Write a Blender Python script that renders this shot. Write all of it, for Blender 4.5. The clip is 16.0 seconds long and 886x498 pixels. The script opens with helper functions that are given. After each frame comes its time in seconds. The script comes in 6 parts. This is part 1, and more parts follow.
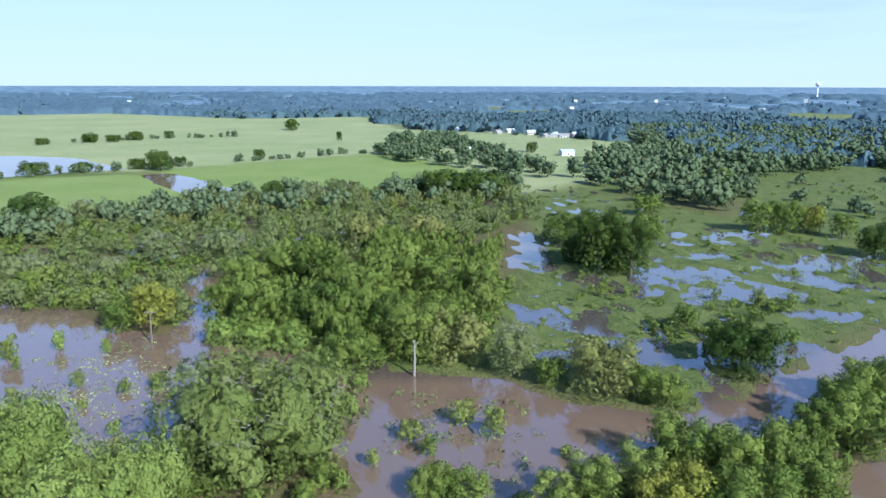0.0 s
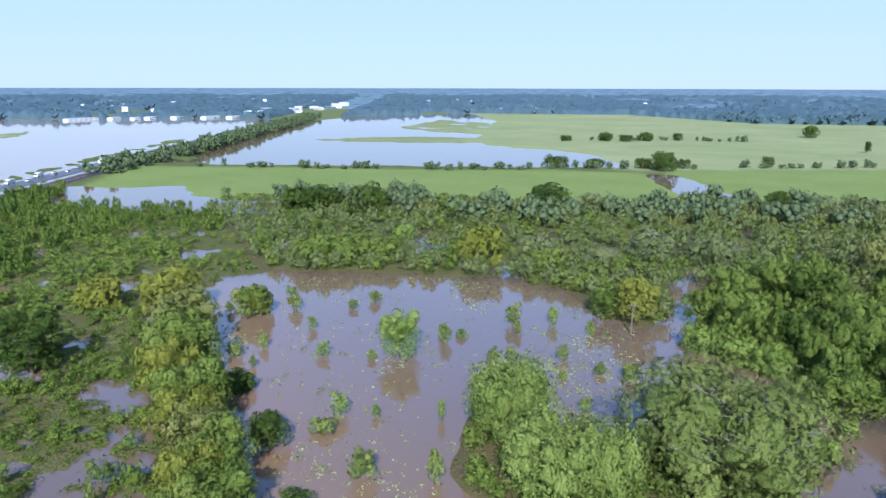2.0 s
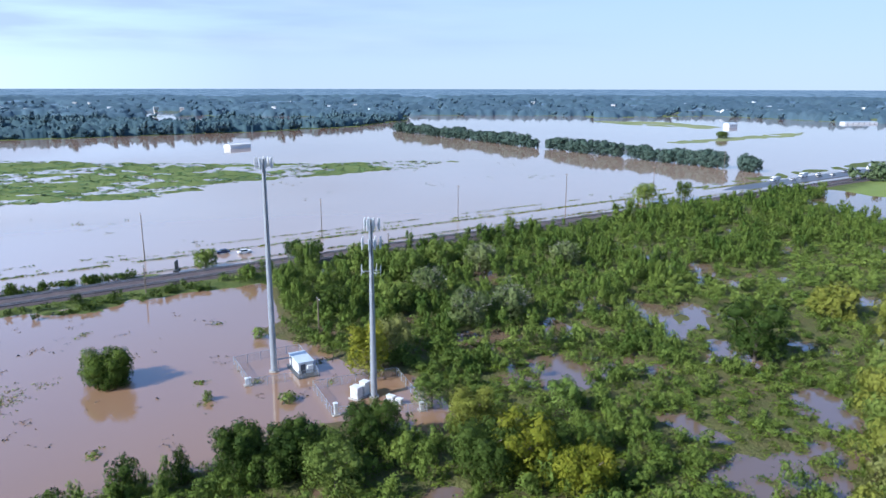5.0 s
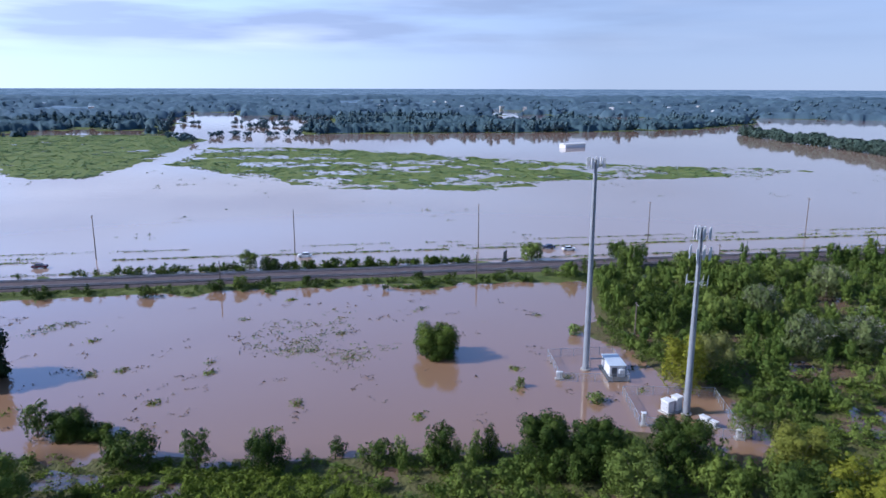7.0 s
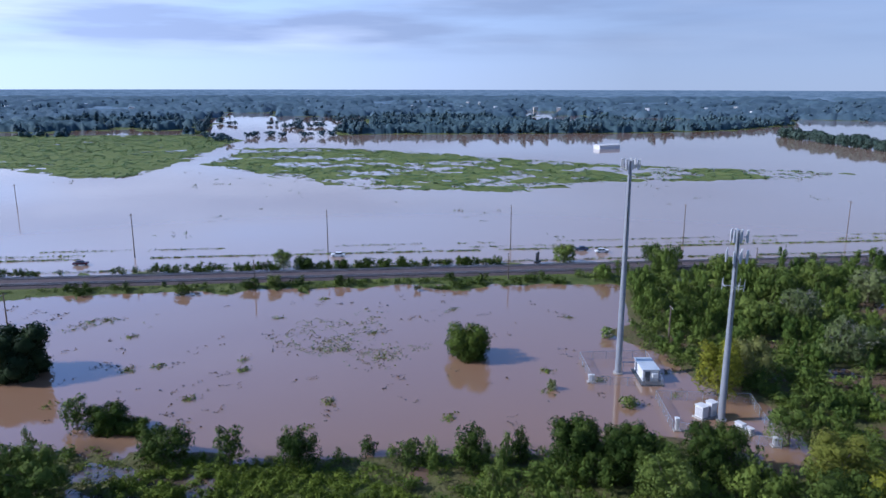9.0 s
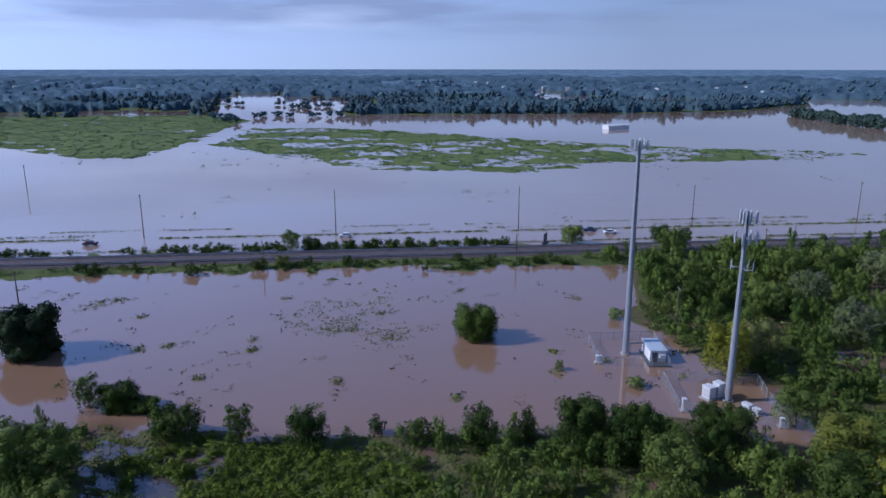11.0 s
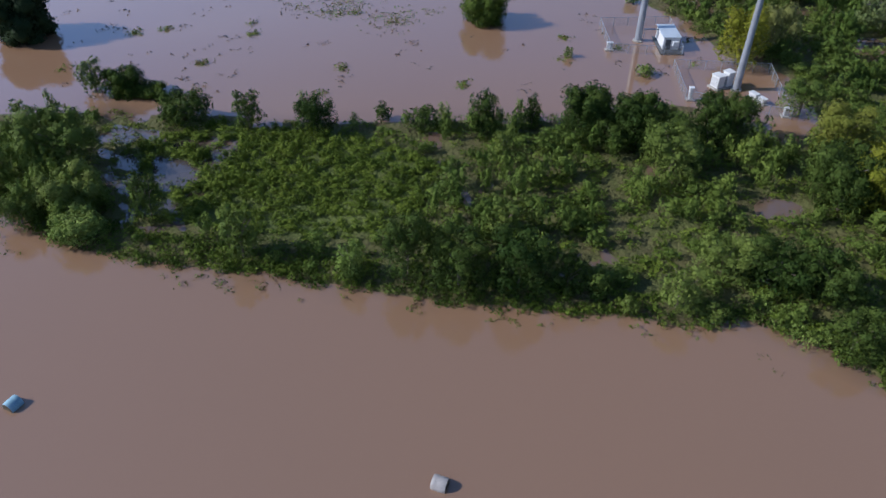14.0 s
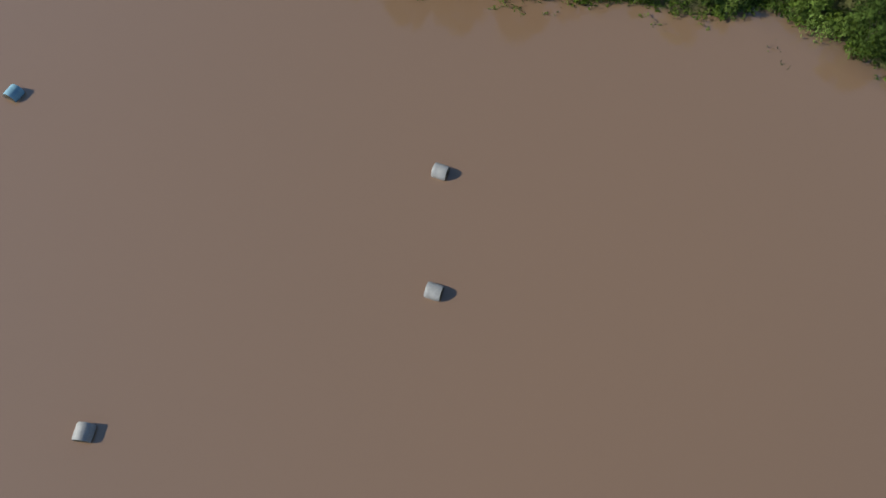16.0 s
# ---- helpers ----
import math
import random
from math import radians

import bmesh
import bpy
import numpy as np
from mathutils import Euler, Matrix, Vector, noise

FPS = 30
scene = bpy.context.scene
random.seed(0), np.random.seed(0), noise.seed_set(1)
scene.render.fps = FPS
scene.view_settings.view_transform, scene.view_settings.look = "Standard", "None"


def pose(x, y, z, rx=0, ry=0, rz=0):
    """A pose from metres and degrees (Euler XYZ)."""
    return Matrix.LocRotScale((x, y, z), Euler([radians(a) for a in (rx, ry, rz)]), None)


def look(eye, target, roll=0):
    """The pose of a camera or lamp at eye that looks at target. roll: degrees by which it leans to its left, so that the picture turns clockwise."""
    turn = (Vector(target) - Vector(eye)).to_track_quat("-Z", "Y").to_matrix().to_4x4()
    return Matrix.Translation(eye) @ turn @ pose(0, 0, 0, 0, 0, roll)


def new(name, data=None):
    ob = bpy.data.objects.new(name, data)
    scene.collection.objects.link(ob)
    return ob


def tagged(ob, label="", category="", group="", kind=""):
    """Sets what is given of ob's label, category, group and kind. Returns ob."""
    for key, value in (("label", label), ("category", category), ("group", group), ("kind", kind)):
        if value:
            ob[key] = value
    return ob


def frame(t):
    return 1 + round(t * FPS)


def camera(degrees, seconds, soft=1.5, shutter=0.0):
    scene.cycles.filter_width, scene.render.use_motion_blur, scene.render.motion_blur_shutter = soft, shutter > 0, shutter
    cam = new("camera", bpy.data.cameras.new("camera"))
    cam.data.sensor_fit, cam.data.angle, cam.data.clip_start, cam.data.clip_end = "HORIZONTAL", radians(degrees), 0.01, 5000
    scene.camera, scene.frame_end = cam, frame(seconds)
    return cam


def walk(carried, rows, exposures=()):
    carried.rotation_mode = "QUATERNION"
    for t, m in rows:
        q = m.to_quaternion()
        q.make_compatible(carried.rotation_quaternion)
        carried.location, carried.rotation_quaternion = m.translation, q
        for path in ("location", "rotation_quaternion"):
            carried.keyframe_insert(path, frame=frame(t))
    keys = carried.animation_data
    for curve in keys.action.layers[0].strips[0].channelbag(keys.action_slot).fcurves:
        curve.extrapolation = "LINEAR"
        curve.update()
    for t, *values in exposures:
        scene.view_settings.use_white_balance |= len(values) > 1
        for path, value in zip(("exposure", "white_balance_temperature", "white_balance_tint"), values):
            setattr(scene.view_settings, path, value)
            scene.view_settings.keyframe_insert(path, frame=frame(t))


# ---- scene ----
cam = camera(63.28, 16.0, soft=1.5)
PATH = [
    (0.0, pose(0, 0, 55, 77.00, -0.12, 0.00)),
    (0.5, pose(0, 0, 55, 77.00, -0.11, 9.80)),
    (1.0, pose(0, 0, 55, 77.04, -0.13, 19.51)),
    (1.5, pose(0, 0, 55, 77.10, -0.14, 29.06)),
    (2.0, pose(0, 0, 55, 77.16, -0.13, 38.58)),
    (2.5, pose(0, 0, 55, 77.20, -0.15, 48.30)),
    (3.0, pose(0, 0, 55, 77.22, -0.16, 58.16)),
    (3.5, pose(0, 0, 55, 77.24, -0.14, 68.10)),
    (4.0, pose(0, 0, 55, 77.25, -0.16, 77.03)),
    (4.5, pose(0, 0, 55, 77.24, -0.16, 86.23)),
    (5.0, pose(0, 0, 55, 77.22, -0.12, 94.65)),
    (5.2, pose(0, 0, 55, 77.25, -0.14, 98.09)),
    (5.7, pose(0, 0, 55, 77.24, -0.14, 106.06)),
    (6.2, pose(0, 0, 55, 77.23, -0.15, 113.08)),
    (6.7, pose(0, 0, 55, 77.22, -0.16, 118.48)),
    (7.3, pose(0, 0, 55, 77.21, -0.17, 121.85)),
    (7.5, pose(0, 0, 55, 77.23, -0.19, 122.14)),
    (8.0, pose(0, 0, 55, 77.25, -0.13, 122.72)),
    (8.6, pose(0, 0, 55, 77.26, -0.11, 123.08)),
    (9.2, pose(0, 0, 55, 77.26, -0.10, 123.34)),
    (9.8, pose(0, 0, 55, 77.21, -0.08, 123.55)),
    (10.5, pose(0, 0, 55, 77.04, -0.06, 123.76)),
    (11.0, pose(0, 0, 55, 75.73, -0.03, 123.87)),
    (11.5, pose(0, 0, 55, 73.67, -0.04, 123.98)),
    (12.0, pose(0, 0, 55, 71.40, -0.06, 124.08)),
    (12.5, pose(0, 0, 55, 68.51, -0.09, 124.17)),
    (13.0, pose(0, 0, 55, 63.29, -0.12, 124.29)),
    (13.5, pose(0, 0, 55, 57.20, -0.13, 124.41)),
    (14.0, pose(0, 0, 55, 51.18, -0.18, 124.48)),
    (14.5, pose(0, 0, 55, 45.11, -0.19, 124.54)),
    (15.0, pose(0, 0, 55, 38.99, -0.22, 124.57)),
    (15.5, pose(0, 0, 55, 32.92, -0.26, 124.62)),
    (16.0, pose(0, 0, 55, 26.96, -0.32, 124.73)),
]
EXPOSURES = [(0, 0.84, 5480, 8), (1.5, 0.76, 5480, 9), (2.5, 0.68, 5520, 10), (3.5, 0.74, 5520, 9), (5, 0.62, 5560, 10), (7.3, 0.14, 5380, 18), (8.2, 0.06, 5320, 18), (10.3, -0.30, 5200, 20), (11, -0.46, 5100, 21), (13, -0.22, 5300, 18), (14.5, -0.04, 5850, 10), (16, -0.13, 6150, 1)]
walk(cam, PATH, EXPOSURES)

# ---- sky and sun ----
SUN_WAY = Vector((0.6, -0.8, 0.0))          # where the sun stands, seen from above
SUN_HIGH = radians(33)
world = bpy.data.worlds.new("sky")
scene.world = world
world.use_nodes = True
wn, wl = world.node_tree.nodes, world.node_tree.links
sky = wn.new("ShaderNodeTexSky")
sky.sky_type, sky.sun_disc = "NISHITA", False
sky.sun_elevation = SUN_HIGH
sky.sun_rotation = math.atan2(SUN_WAY.x, SUN_WAY.y)
sky.air_density, sky.dust_density, sky.ozone_density = 1.0, 0.4, 3.0
where = wn.new("ShaderNodeTexCoord")
height = wn.new("ShaderNodeSeparateXYZ")
wl.new(where.outputs["Generated"], height.inputs[0])
# towards the sun the haze and the clouds are brighter
sunward = wn.new("ShaderNodeVectorMath")
sunward.operation = "DOT_PRODUCT"
wl.new(where.outputs["Generated"], sunward.inputs[0])
sunward.inputs[1].default_value = SUN_WAY
glow = wn.new("ShaderNodeMapRange")
glow.inputs["From Min"].default_value, glow.inputs["From Max"].default_value = -0.32, 0.75
glow.inputs["To Min"].default_value, glow.inputs["To Max"].default_value = 0.86, 1.92
wl.new(sunward.outputs["Value"], glow.inputs["Value"])
# haze: pale at the horizon, bluer above, thinning out with height
tone = wn.new("ShaderNodeValToRGB")
tone.color_ramp.elements[0].position, tone.color_ramp.elements[1].position = 0.0, 0.45
tone.color_ramp.elements[0].color, tone.color_ramp.elements[1].color = (0.50, 0.59, 0.70, 1), (0.22, 0.40, 0.94, 1)
tone.color_ramp.elements.new(0.2).color = (0.39, 0.54, 0.78, 1)
wl.new(height.outputs["Z"], tone.inputs[0])
lit = wn.new("ShaderNodeVectorMath")
lit.operation = "SCALE"
wl.new(tone.outputs[0], lit.inputs[0]), wl.new(glow.outputs[0], lit.inputs["Scale"])
strong = wn.new("ShaderNodeVectorMath")
strong.operation = "SCALE"
strong.inputs["Scale"].default_value = 9.2
wl.new(lit.outputs[0], strong.inputs[0])
thin = wn.new("ShaderNodeMapRange")
thin.interpolation_type = "SMOOTHERSTEP"
thin.inputs["From Min"].default_value, thin.inputs["From Max"].default_value = 0.14, 0.62
thin.inputs["To Min"].default_value, thin.inputs["To Max"].default_value = 0.95, 0.0
wl.new(height.outputs["Z"], thin.inputs["Value"])
hazy = wn.new("ShaderNodeMix")
hazy.data_type = "RGBA"
wl.new(thin.outputs[0], hazy.inputs["Factor"])
wl.new(sky.outputs[0], hazy.inputs["A"])
wl.new(strong.outputs[0], hazy.inputs["B"])
# broken, flat layers of cloud on the sunward half
stretch = wn.new("ShaderNodeMapping")
stretch.inputs["Scale"].default_value = (1.0, 1.0, 9.0)
wl.new(where.outputs["Generated"], stretch.inputs["Vector"])
cloud = wn.new("ShaderNodeTexNoise")
cloud.inputs["Scale"].default_value, cloud.inputs["Detail"].default_value = 2.6, 8.0
wl.new(stretch.outputs[0], cloud.inputs["Vector"])
cover = wn.new("ShaderNodeMapRange")
cover.inputs["From Min"].default_value, cover.inputs["From Max"].default_value = 0.37, 0.55
wl.new(cloud.outputs["Fac"], cover.inputs["Value"])
bank = wn.new("ShaderNodeMapRange")
bank.inputs["From Min"].default_value, bank.inputs["From Max"].default_value = -0.75, 0.1
bank.inputs["To Max"].default_value = 0.85
wl.new(sunward.outputs["Value"], bank.inputs["Value"])
layer = wn.new("ShaderNodeValToRGB")
for spot, dense in ((0.03, 0.0), (0.06, 1.0), (0.13, 1.0), (0.22, 0.25), (0.45, 0.12), (0.6, 0.0)):
    layer.color_ramp.elements.new(spot).color = (dense, dense, dense, 1)
layer.color_ramp.elements[0].color, layer.color_ramp.elements[-1].color = (0, 0, 0, 1), (0, 0, 0, 1)
wl.new(height.outputs["Z"], layer.inputs[0])
thick = wn.new("ShaderNodeMath")
thick.operation = "MULTIPLY"
wl.new(layer.outputs[0], thick.inputs[0]), wl.new(bank.outputs[0], thick.inputs[1])
amount = wn.new("ShaderNodeMath")
amount.operation = "MULTIPLY"
wl.new(cover.outputs[0], amount.inputs[0]), wl.new(thick.outputs[0], amount.inputs[1])
white = wn.new("ShaderNodeVectorMath")
white.operation = "SCALE"
shade = wn.new("ShaderNodeTexNoise")
shade.inputs["Scale"].default_value, shade.inputs["Detail"].default_value = 3.1, 5.0
wl.new(stretch.outputs[0], shade.inputs["Vector"])
greys = wn.new("ShaderNodeValToRGB")
greys.color_ramp.elements[0].position, greys.color_ramp.elements[1].position = 0.42, 0.66
greys.color_ramp.elements[0].color, greys.color_ramp.elements[1].color = (2.7, 3.2, 4.2, 1), (5.2, 5.7, 6.4, 1)
wl.new(shade.outputs["Fac"], greys.inputs[0])
wl.new(greys.outputs[0], white.inputs[0])
wl.new(glow.outputs[0], white.inputs["Scale"])
blend = wn.new("ShaderNodeMix")
blend.data_type = "RGBA"
wl.new(amount.outputs[0], blend.inputs["Factor"])
wl.new(hazy.outputs["Result"], blend.inputs["A"])
wl.new(white.outputs[0], blend.inputs["B"])
wl.new(blend.outputs["Result"], wn["Background"].inputs[0])
wn["Background"].inputs[1].default_value = 0.11
sun = new("sun", bpy.data.lights.new("sun", "SUN"))
sun.data.energy, sun.data.angle, sun.data.color = 5.0, radians(0.6), (1.0, 0.93, 0.82)
sun.matrix_world = look(SUN_WAY * 100 + Vector((0, 0, 100 * math.tan(SUN_HIGH))), (0, 0, 0))


# ---- materials ----
def material(name, base, second=None, scale=1.0, rough=0.7, metal=0.0, bump=0.0, spec=0.4, grain=6.0):
    """A surface of two colours in a broad and a fine noise, with relief."""
    m = bpy.data.materials.new(name)
    m.use_nodes = True
    n, l = m.node_tree.nodes, m.node_tree.links
    p = n["Principled BSDF"]
    p.inputs["Roughness"].default_value, p.inputs["Metallic"].default_value = rough, metal
    p.inputs["Specular IOR Level"].default_value = spec
    second = second or tuple(c * 0.75 for c in base)
    geo = n.new("ShaderNodeNewGeometry")
    broad, fine = n.new("ShaderNodeTexNoise"), n.new("ShaderNodeTexNoise")
    broad.inputs["Scale"].default_value, fine.inputs["Scale"].default_value = scale, scale * grain
    broad.inputs["Detail"].default_value, fine.inputs["Detail"].default_value = 3, 4
    add, ramp = n.new("ShaderNodeMath"), n.new("ShaderNodeMapRange")
    add.operation = "ADD"
    for t in (broad, fine):
        l.new(geo.outputs["Position"], t.inputs["Vector"])
    l.new(broad.outputs["Fac"], add.inputs[0]), l.new(fine.outputs["Fac"], add.inputs[1])
    ramp.inputs["From Min"].default_value, ramp.inputs["From Max"].default_value = 0.75, 1.25
    l.new(add.outputs[0], ramp.inputs["Value"])
    mix = n.new("ShaderNodeMix")
    mix.data_type = "RGBA"
    mix.inputs["A"].default_value, mix.inputs["B"].default_value = (*base, 1), (*second, 1)
    l.new(ramp.outputs[0], mix.inputs["Factor"]), l.new(mix.outputs["Result"], p.inputs["Base Color"])
    if bump:
        b = n.new("ShaderNodeBump")
        b.inputs["Strength"].default_value, b.inputs["Distance"].default_value = bump, 0.1
        l.new(fine.outputs["Fac"], b.inputs["Height"]), l.new(b.outputs[0], p.inputs["Normal"])
    return m


def foliage(name, deep, pale, through_light=0.06, patch=0.22, leaf=6.5, gaps=0.49):
    """Leaves: two greens that change from plant to plant and from spray to spray, partly lit through."""
    m = bpy.data.materials.new(name)
    m.use_nodes = True
    n, l = m.node_tree.nodes, m.node_tree.links
    p = n["Principled BSDF"]
    p.inputs["Roughness"].default_value, p.inputs["Specular IOR Level"].default_value = 0.6, 0.06
    geo, info = n.new("ShaderNodeNewGeometry"), n.new("ShaderNodeObjectInfo")
    spots = n.new("ShaderNodeTexNoise")
    spots.inputs["Scale"].default_value, spots.inputs["Detail"].default_value = patch, 3
    l.new(geo.outputs["Position"], spots.inputs["Vector"])
    a, b, c = n.new("ShaderNodeMath"), n.new("ShaderNodeMath"), n.new("ShaderNodeMapRange")
    a.operation, b.operation = "MULTIPLY_ADD", "MULTIPLY_ADD"
    l.new(geo.outputs["Random Per Island"], a.inputs[0])
    a.inputs[1].default_value = 0.15
    l.new(spots.outputs["Fac"], a.inputs[2])
    l.new(info.outputs["Random"], b.inputs[0])
    b.inputs[1].default_value = 0.28
    l.new(a.outputs[0], b.inputs[2])
    c.inputs["From Min"].default_value, c.inputs["From Max"].default_value = 0.45, 1.05
    l.new(b.outputs[0], c.inputs["Value"])
    mix = n.new("ShaderNodeMix")
    mix.data_type = "RGBA"
    mix.inputs["A"].default_value, mix.inputs["B"].default_value = (*deep, 1), (*pale, 1)
    l.new(c.outputs[0], mix.inputs["Factor"]), l.new(mix.outputs["Result"], p.inputs["Base Color"])
    glow, both = n.new("ShaderNodeBsdfTranslucent"), n.new("ShaderNodeMixShader")
    l.new(mix.outputs["Result"], glow.inputs["Color"])
    both.inputs[0].default_value = through_light
    l.new(p.outputs[0], both.inputs[1]), l.new(glow.outputs[0], both.inputs[2])
    if gaps:
        single, hole, open_air, whole = n.new("ShaderNodeTexNoise"), n.new("ShaderNodeMath"), n.new("ShaderNodeBsdfTransparent"), n.new("ShaderNodeMixShader")
        single.inputs["Scale"].default_value, single.inputs["Detail"].default_value = leaf, 4
        single.inputs["Roughness"].default_value = 0.75
        l.new(geo.outputs["Position"], single.inputs["Vector"])
        hole.operation = "GREATER_THAN"
        hole.inputs[1].default_value = gaps
        l.new(single.outputs["Fac"], hole.inputs[0])
        grain = n.new("ShaderNodeMath")
        grain.operation = "MULTIPLY_ADD"
        grain.inputs[1].default_value = 0.9
        l.new(single.outputs["Fac"], grain.inputs[0])
        shift = n.new("ShaderNodeMath")
        shift.operation = "SUBTRACT"
        shift.inputs[1].default_value = 0.45
        l.new(b.outputs[0], shift.inputs[0]), l.new(shift.outputs[0], grain.inputs[2])
        l.new(grain.outputs[0], c.inputs["Value"])
        l.new(hole.outputs[0], whole.inputs[0])
        l.new(open_air.outputs[0], whole.inputs[1]), l.new(both.outputs[0], whole.inputs[2])
        l.new(whole.outputs[0], n["Material Output"].inputs["Surface"])
    else:
        l.new(both.outputs[0], n["Material Output"].inputs["Surface"])
    return m


LEAVES = {
    # on the near southern trees this dark green also stands in for shade
    "oak": foliage("oak_leaves", (0.021, 0.043, 0.008), (0.074, 0.106, 0.020)),
    "gold": foliage("golden_elm_leaves", (0.104, 0.124, 0.010), (0.245, 0.240, 0.026)),
    # the far avenue's haze is painted into this blue-green
    "hazy_oak": foliage("hazy_oak_leaves", (0.046, 0.076, 0.060), (0.084, 0.120, 0.096), 0.05, gaps=0),
    "dense": foliage("privet_leaves", (0.024, 0.048, 0.007), (0.084, 0.118, 0.018)),
    "dark": foliage("evergreen_leaves", (0.014, 0.028, 0.011), (0.036, 0.054, 0.019), 0.05, gaps=0),
    "pecan": foliage("pecan_leaves", (0.060, 0.096, 0.018), (0.152, 0.194, 0.040)),
    "light": foliage("ash_leaves", (0.084, 0.122, 0.022), (0.190, 0.225, 0.054)),
    "bright": foliage("willow_shrub_leaves", (0.100, 0.158, 0.028), (0.205, 0.265, 0.062)),
    "willow": foliage("willow_leaves", (0.112, 0.158, 0.034), (0.220, 0.270, 0.070)),
    "yellow": foliage("elm_leaves", (0.098, 0.120, 0.018), (0.205, 0.212, 0.038)),
    "olive": foliage("hackberry_leaves", (0.098, 0.116, 0.030), (0.195, 0.202, 0.064)),
    "grey": foliage("tallow_leaves", (0.086, 0.116, 0.040), (0.164, 0.192, 0.070)),
    "twig": foliage("live_oak_leaves", (0.062, 0.092, 0.020), (0.145, 0.176, 0.048)),
}
# greens of mixed trees, made somewhat paler to stand for haze
MIXED_WOOD = foliage("mixed_wood_leaves", (0.064, 0.094, 0.046), (0.104, 0.136, 0.065), 0.05, 0.05, leaf=3.0, gaps=0.34)
# far woods: the haze before them is put into these bluish leaf colours
HAZED_WOOD_LEAVES = foliage("hazed_woodland_leaves", (0.042, 0.080, 0.096), (0.082, 0.126, 0.140), 0.05, 0.07, gaps=0)
HAZED_FAR_LEAVES = foliage("hazed_distant_wood", (0.054, 0.096, 0.126), (0.096, 0.146, 0.178), 0.05, 0.035, gaps=0)
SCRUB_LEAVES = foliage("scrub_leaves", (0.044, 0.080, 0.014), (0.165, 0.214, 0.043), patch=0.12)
# darker copy of the scrub leaves, with the side-lit scrub's shade in its colour
SHADED_SCRUB = foliage("shaded_scrub_leaves", (0.036, 0.070, 0.013), (0.146, 0.196, 0.036), patch=0.1)
HERB_LEAVES = foliage("herb_leaves", (0.028, 0.056, 0.007), (0.146, 0.192, 0.025), patch=0.3)
SEDGE = foliage("sedge_blades", (0.084, 0.156, 0.056), (0.150, 0.225, 0.090), patch=0.05, gaps=0)
REED = foliage("reed_blades", (0.085, 0.125, 0.034), (0.200, 0.240, 0.086), patch=0.5)
PADS = foliage("floating_weed", (0.150, 0.190, 0.070), (0.310, 0.350, 0.180), 0.05, 0.4, gaps=0)
BARK = material("bark", (0.10, 0.075, 0.055), (0.17, 0.14, 0.11), 2.0, 0.9, bump=0.5)
DEADWOOD = material("bleached_wood", (0.27, 0.25, 0.225), (0.17, 0.155, 0.135), 3.0, 0.85)
GALVANISED = material("galvanised_steel", (0.30, 0.32, 0.35), (0.24, 0.26, 0.29), 0.8, 0.5, 0.25)
ANTENNA = material("antenna_shell", (0.50, 0.51, 0.52), (0.40, 0.41, 0.42), 2.0, 0.45)
CABLE = material("black_cable", (0.03, 0.03, 0.03), None, 2.0, 0.6)
WHITE_PANEL = material("white_panel", (0.66, 0.67, 0.67), (0.54, 0.55, 0.55), 0.7, 0.5)
ROOF_METAL = material("pale_metal_roof", (0.62, 0.68, 0.72), (0.50, 0.56, 0.60), 0.5, 0.4, 0.3)
DARK_GREY = material("dark_grey_metal", (0.09, 0.10, 0.11), (0.06, 0.065, 0.07), 1.0, 0.5, 0.3)
CONCRETE = material("concrete", (0.38, 0.36, 0.33), (0.28, 0.26, 0.24), 0.8, 0.85, bump=0.2)
TIMBER = material("weathered_timber", (0.17, 0.13, 0.10), (0.10, 0.08, 0.06), 1.5, 0.85)
BALLAST = material("ballast", (0.120, 0.095, 0.096), (0.072, 0.057, 0.060), 0.6, 0.95, bump=0.6)
SLEEPER = material("sleeper", (0.032, 0.027, 0.026), (0.020, 0.018, 0.017), 1.0, 0.9)
RAIL = material("rail_steel", (0.52, 0.48, 0.47), (0.38, 0.34, 0.33), 1.0, 0.4, 0.5)
ASPHALT = material("wet_asphalt", (0.085, 0.085, 0.09), (0.055, 0.055, 0.06), 0.25, 0.35, bump=0.1)
WRAP_GREY = material("grey_bale_wrap", (0.38, 0.355, 0.335), (0.28, 0.265, 0.25), 1.6, 0.5, bump=0.3)
WRAP_BLUE = material("blue_bale_wrap", (0.28, 0.45, 0.52), (0.20, 0.34, 0.42), 1.6, 0.45, bump=0.3)
STRAW = material("hay", (0.12, 0.095, 0.06), (0.07, 0.055, 0.035), 4.0, 0.95, bump=0.5)
GLASS_DARK = material("tinted_glass", (0.02, 0.025, 0.03), None, 1.0, 0.08, spec=0.6)
RUBBER = material("tyre_rubber", (0.025, 0.025, 0.025), None, 2.0, 0.9)
CHROME = material("wheel_metal", (0.55, 0.55, 0.56), None, 2.0, 0.3, 0.9)
PAINT = {
    "white": material("white_car_paint", (0.80, 0.80, 0.80), (0.72, 0.72, 0.72), 0.5, 0.25),
    "blue": material("dark_blue_car_paint", (0.03, 0.045, 0.10), (0.025, 0.035, 0.08), 0.5, 0.25),
    "maroon": material("maroon_car_paint", (0.09, 0.025, 0.035), (0.07, 0.02, 0.03), 0.5, 0.25),
    "silver": material("silver_car_paint", (0.45, 0.46, 0.48), (0.38, 0.39, 0.41), 0.5, 0.25, 0.4),
}
HOUSE_WALL = material("painted_siding", (0.50, 0.47, 0.43), (0.38, 0.36, 0.33), 0.1, 0.7)
BRICK_RED = material("red_brick_wall", (0.40, 0.16, 0.11), (0.30, 0.12, 0.09), 0.2, 0.85)
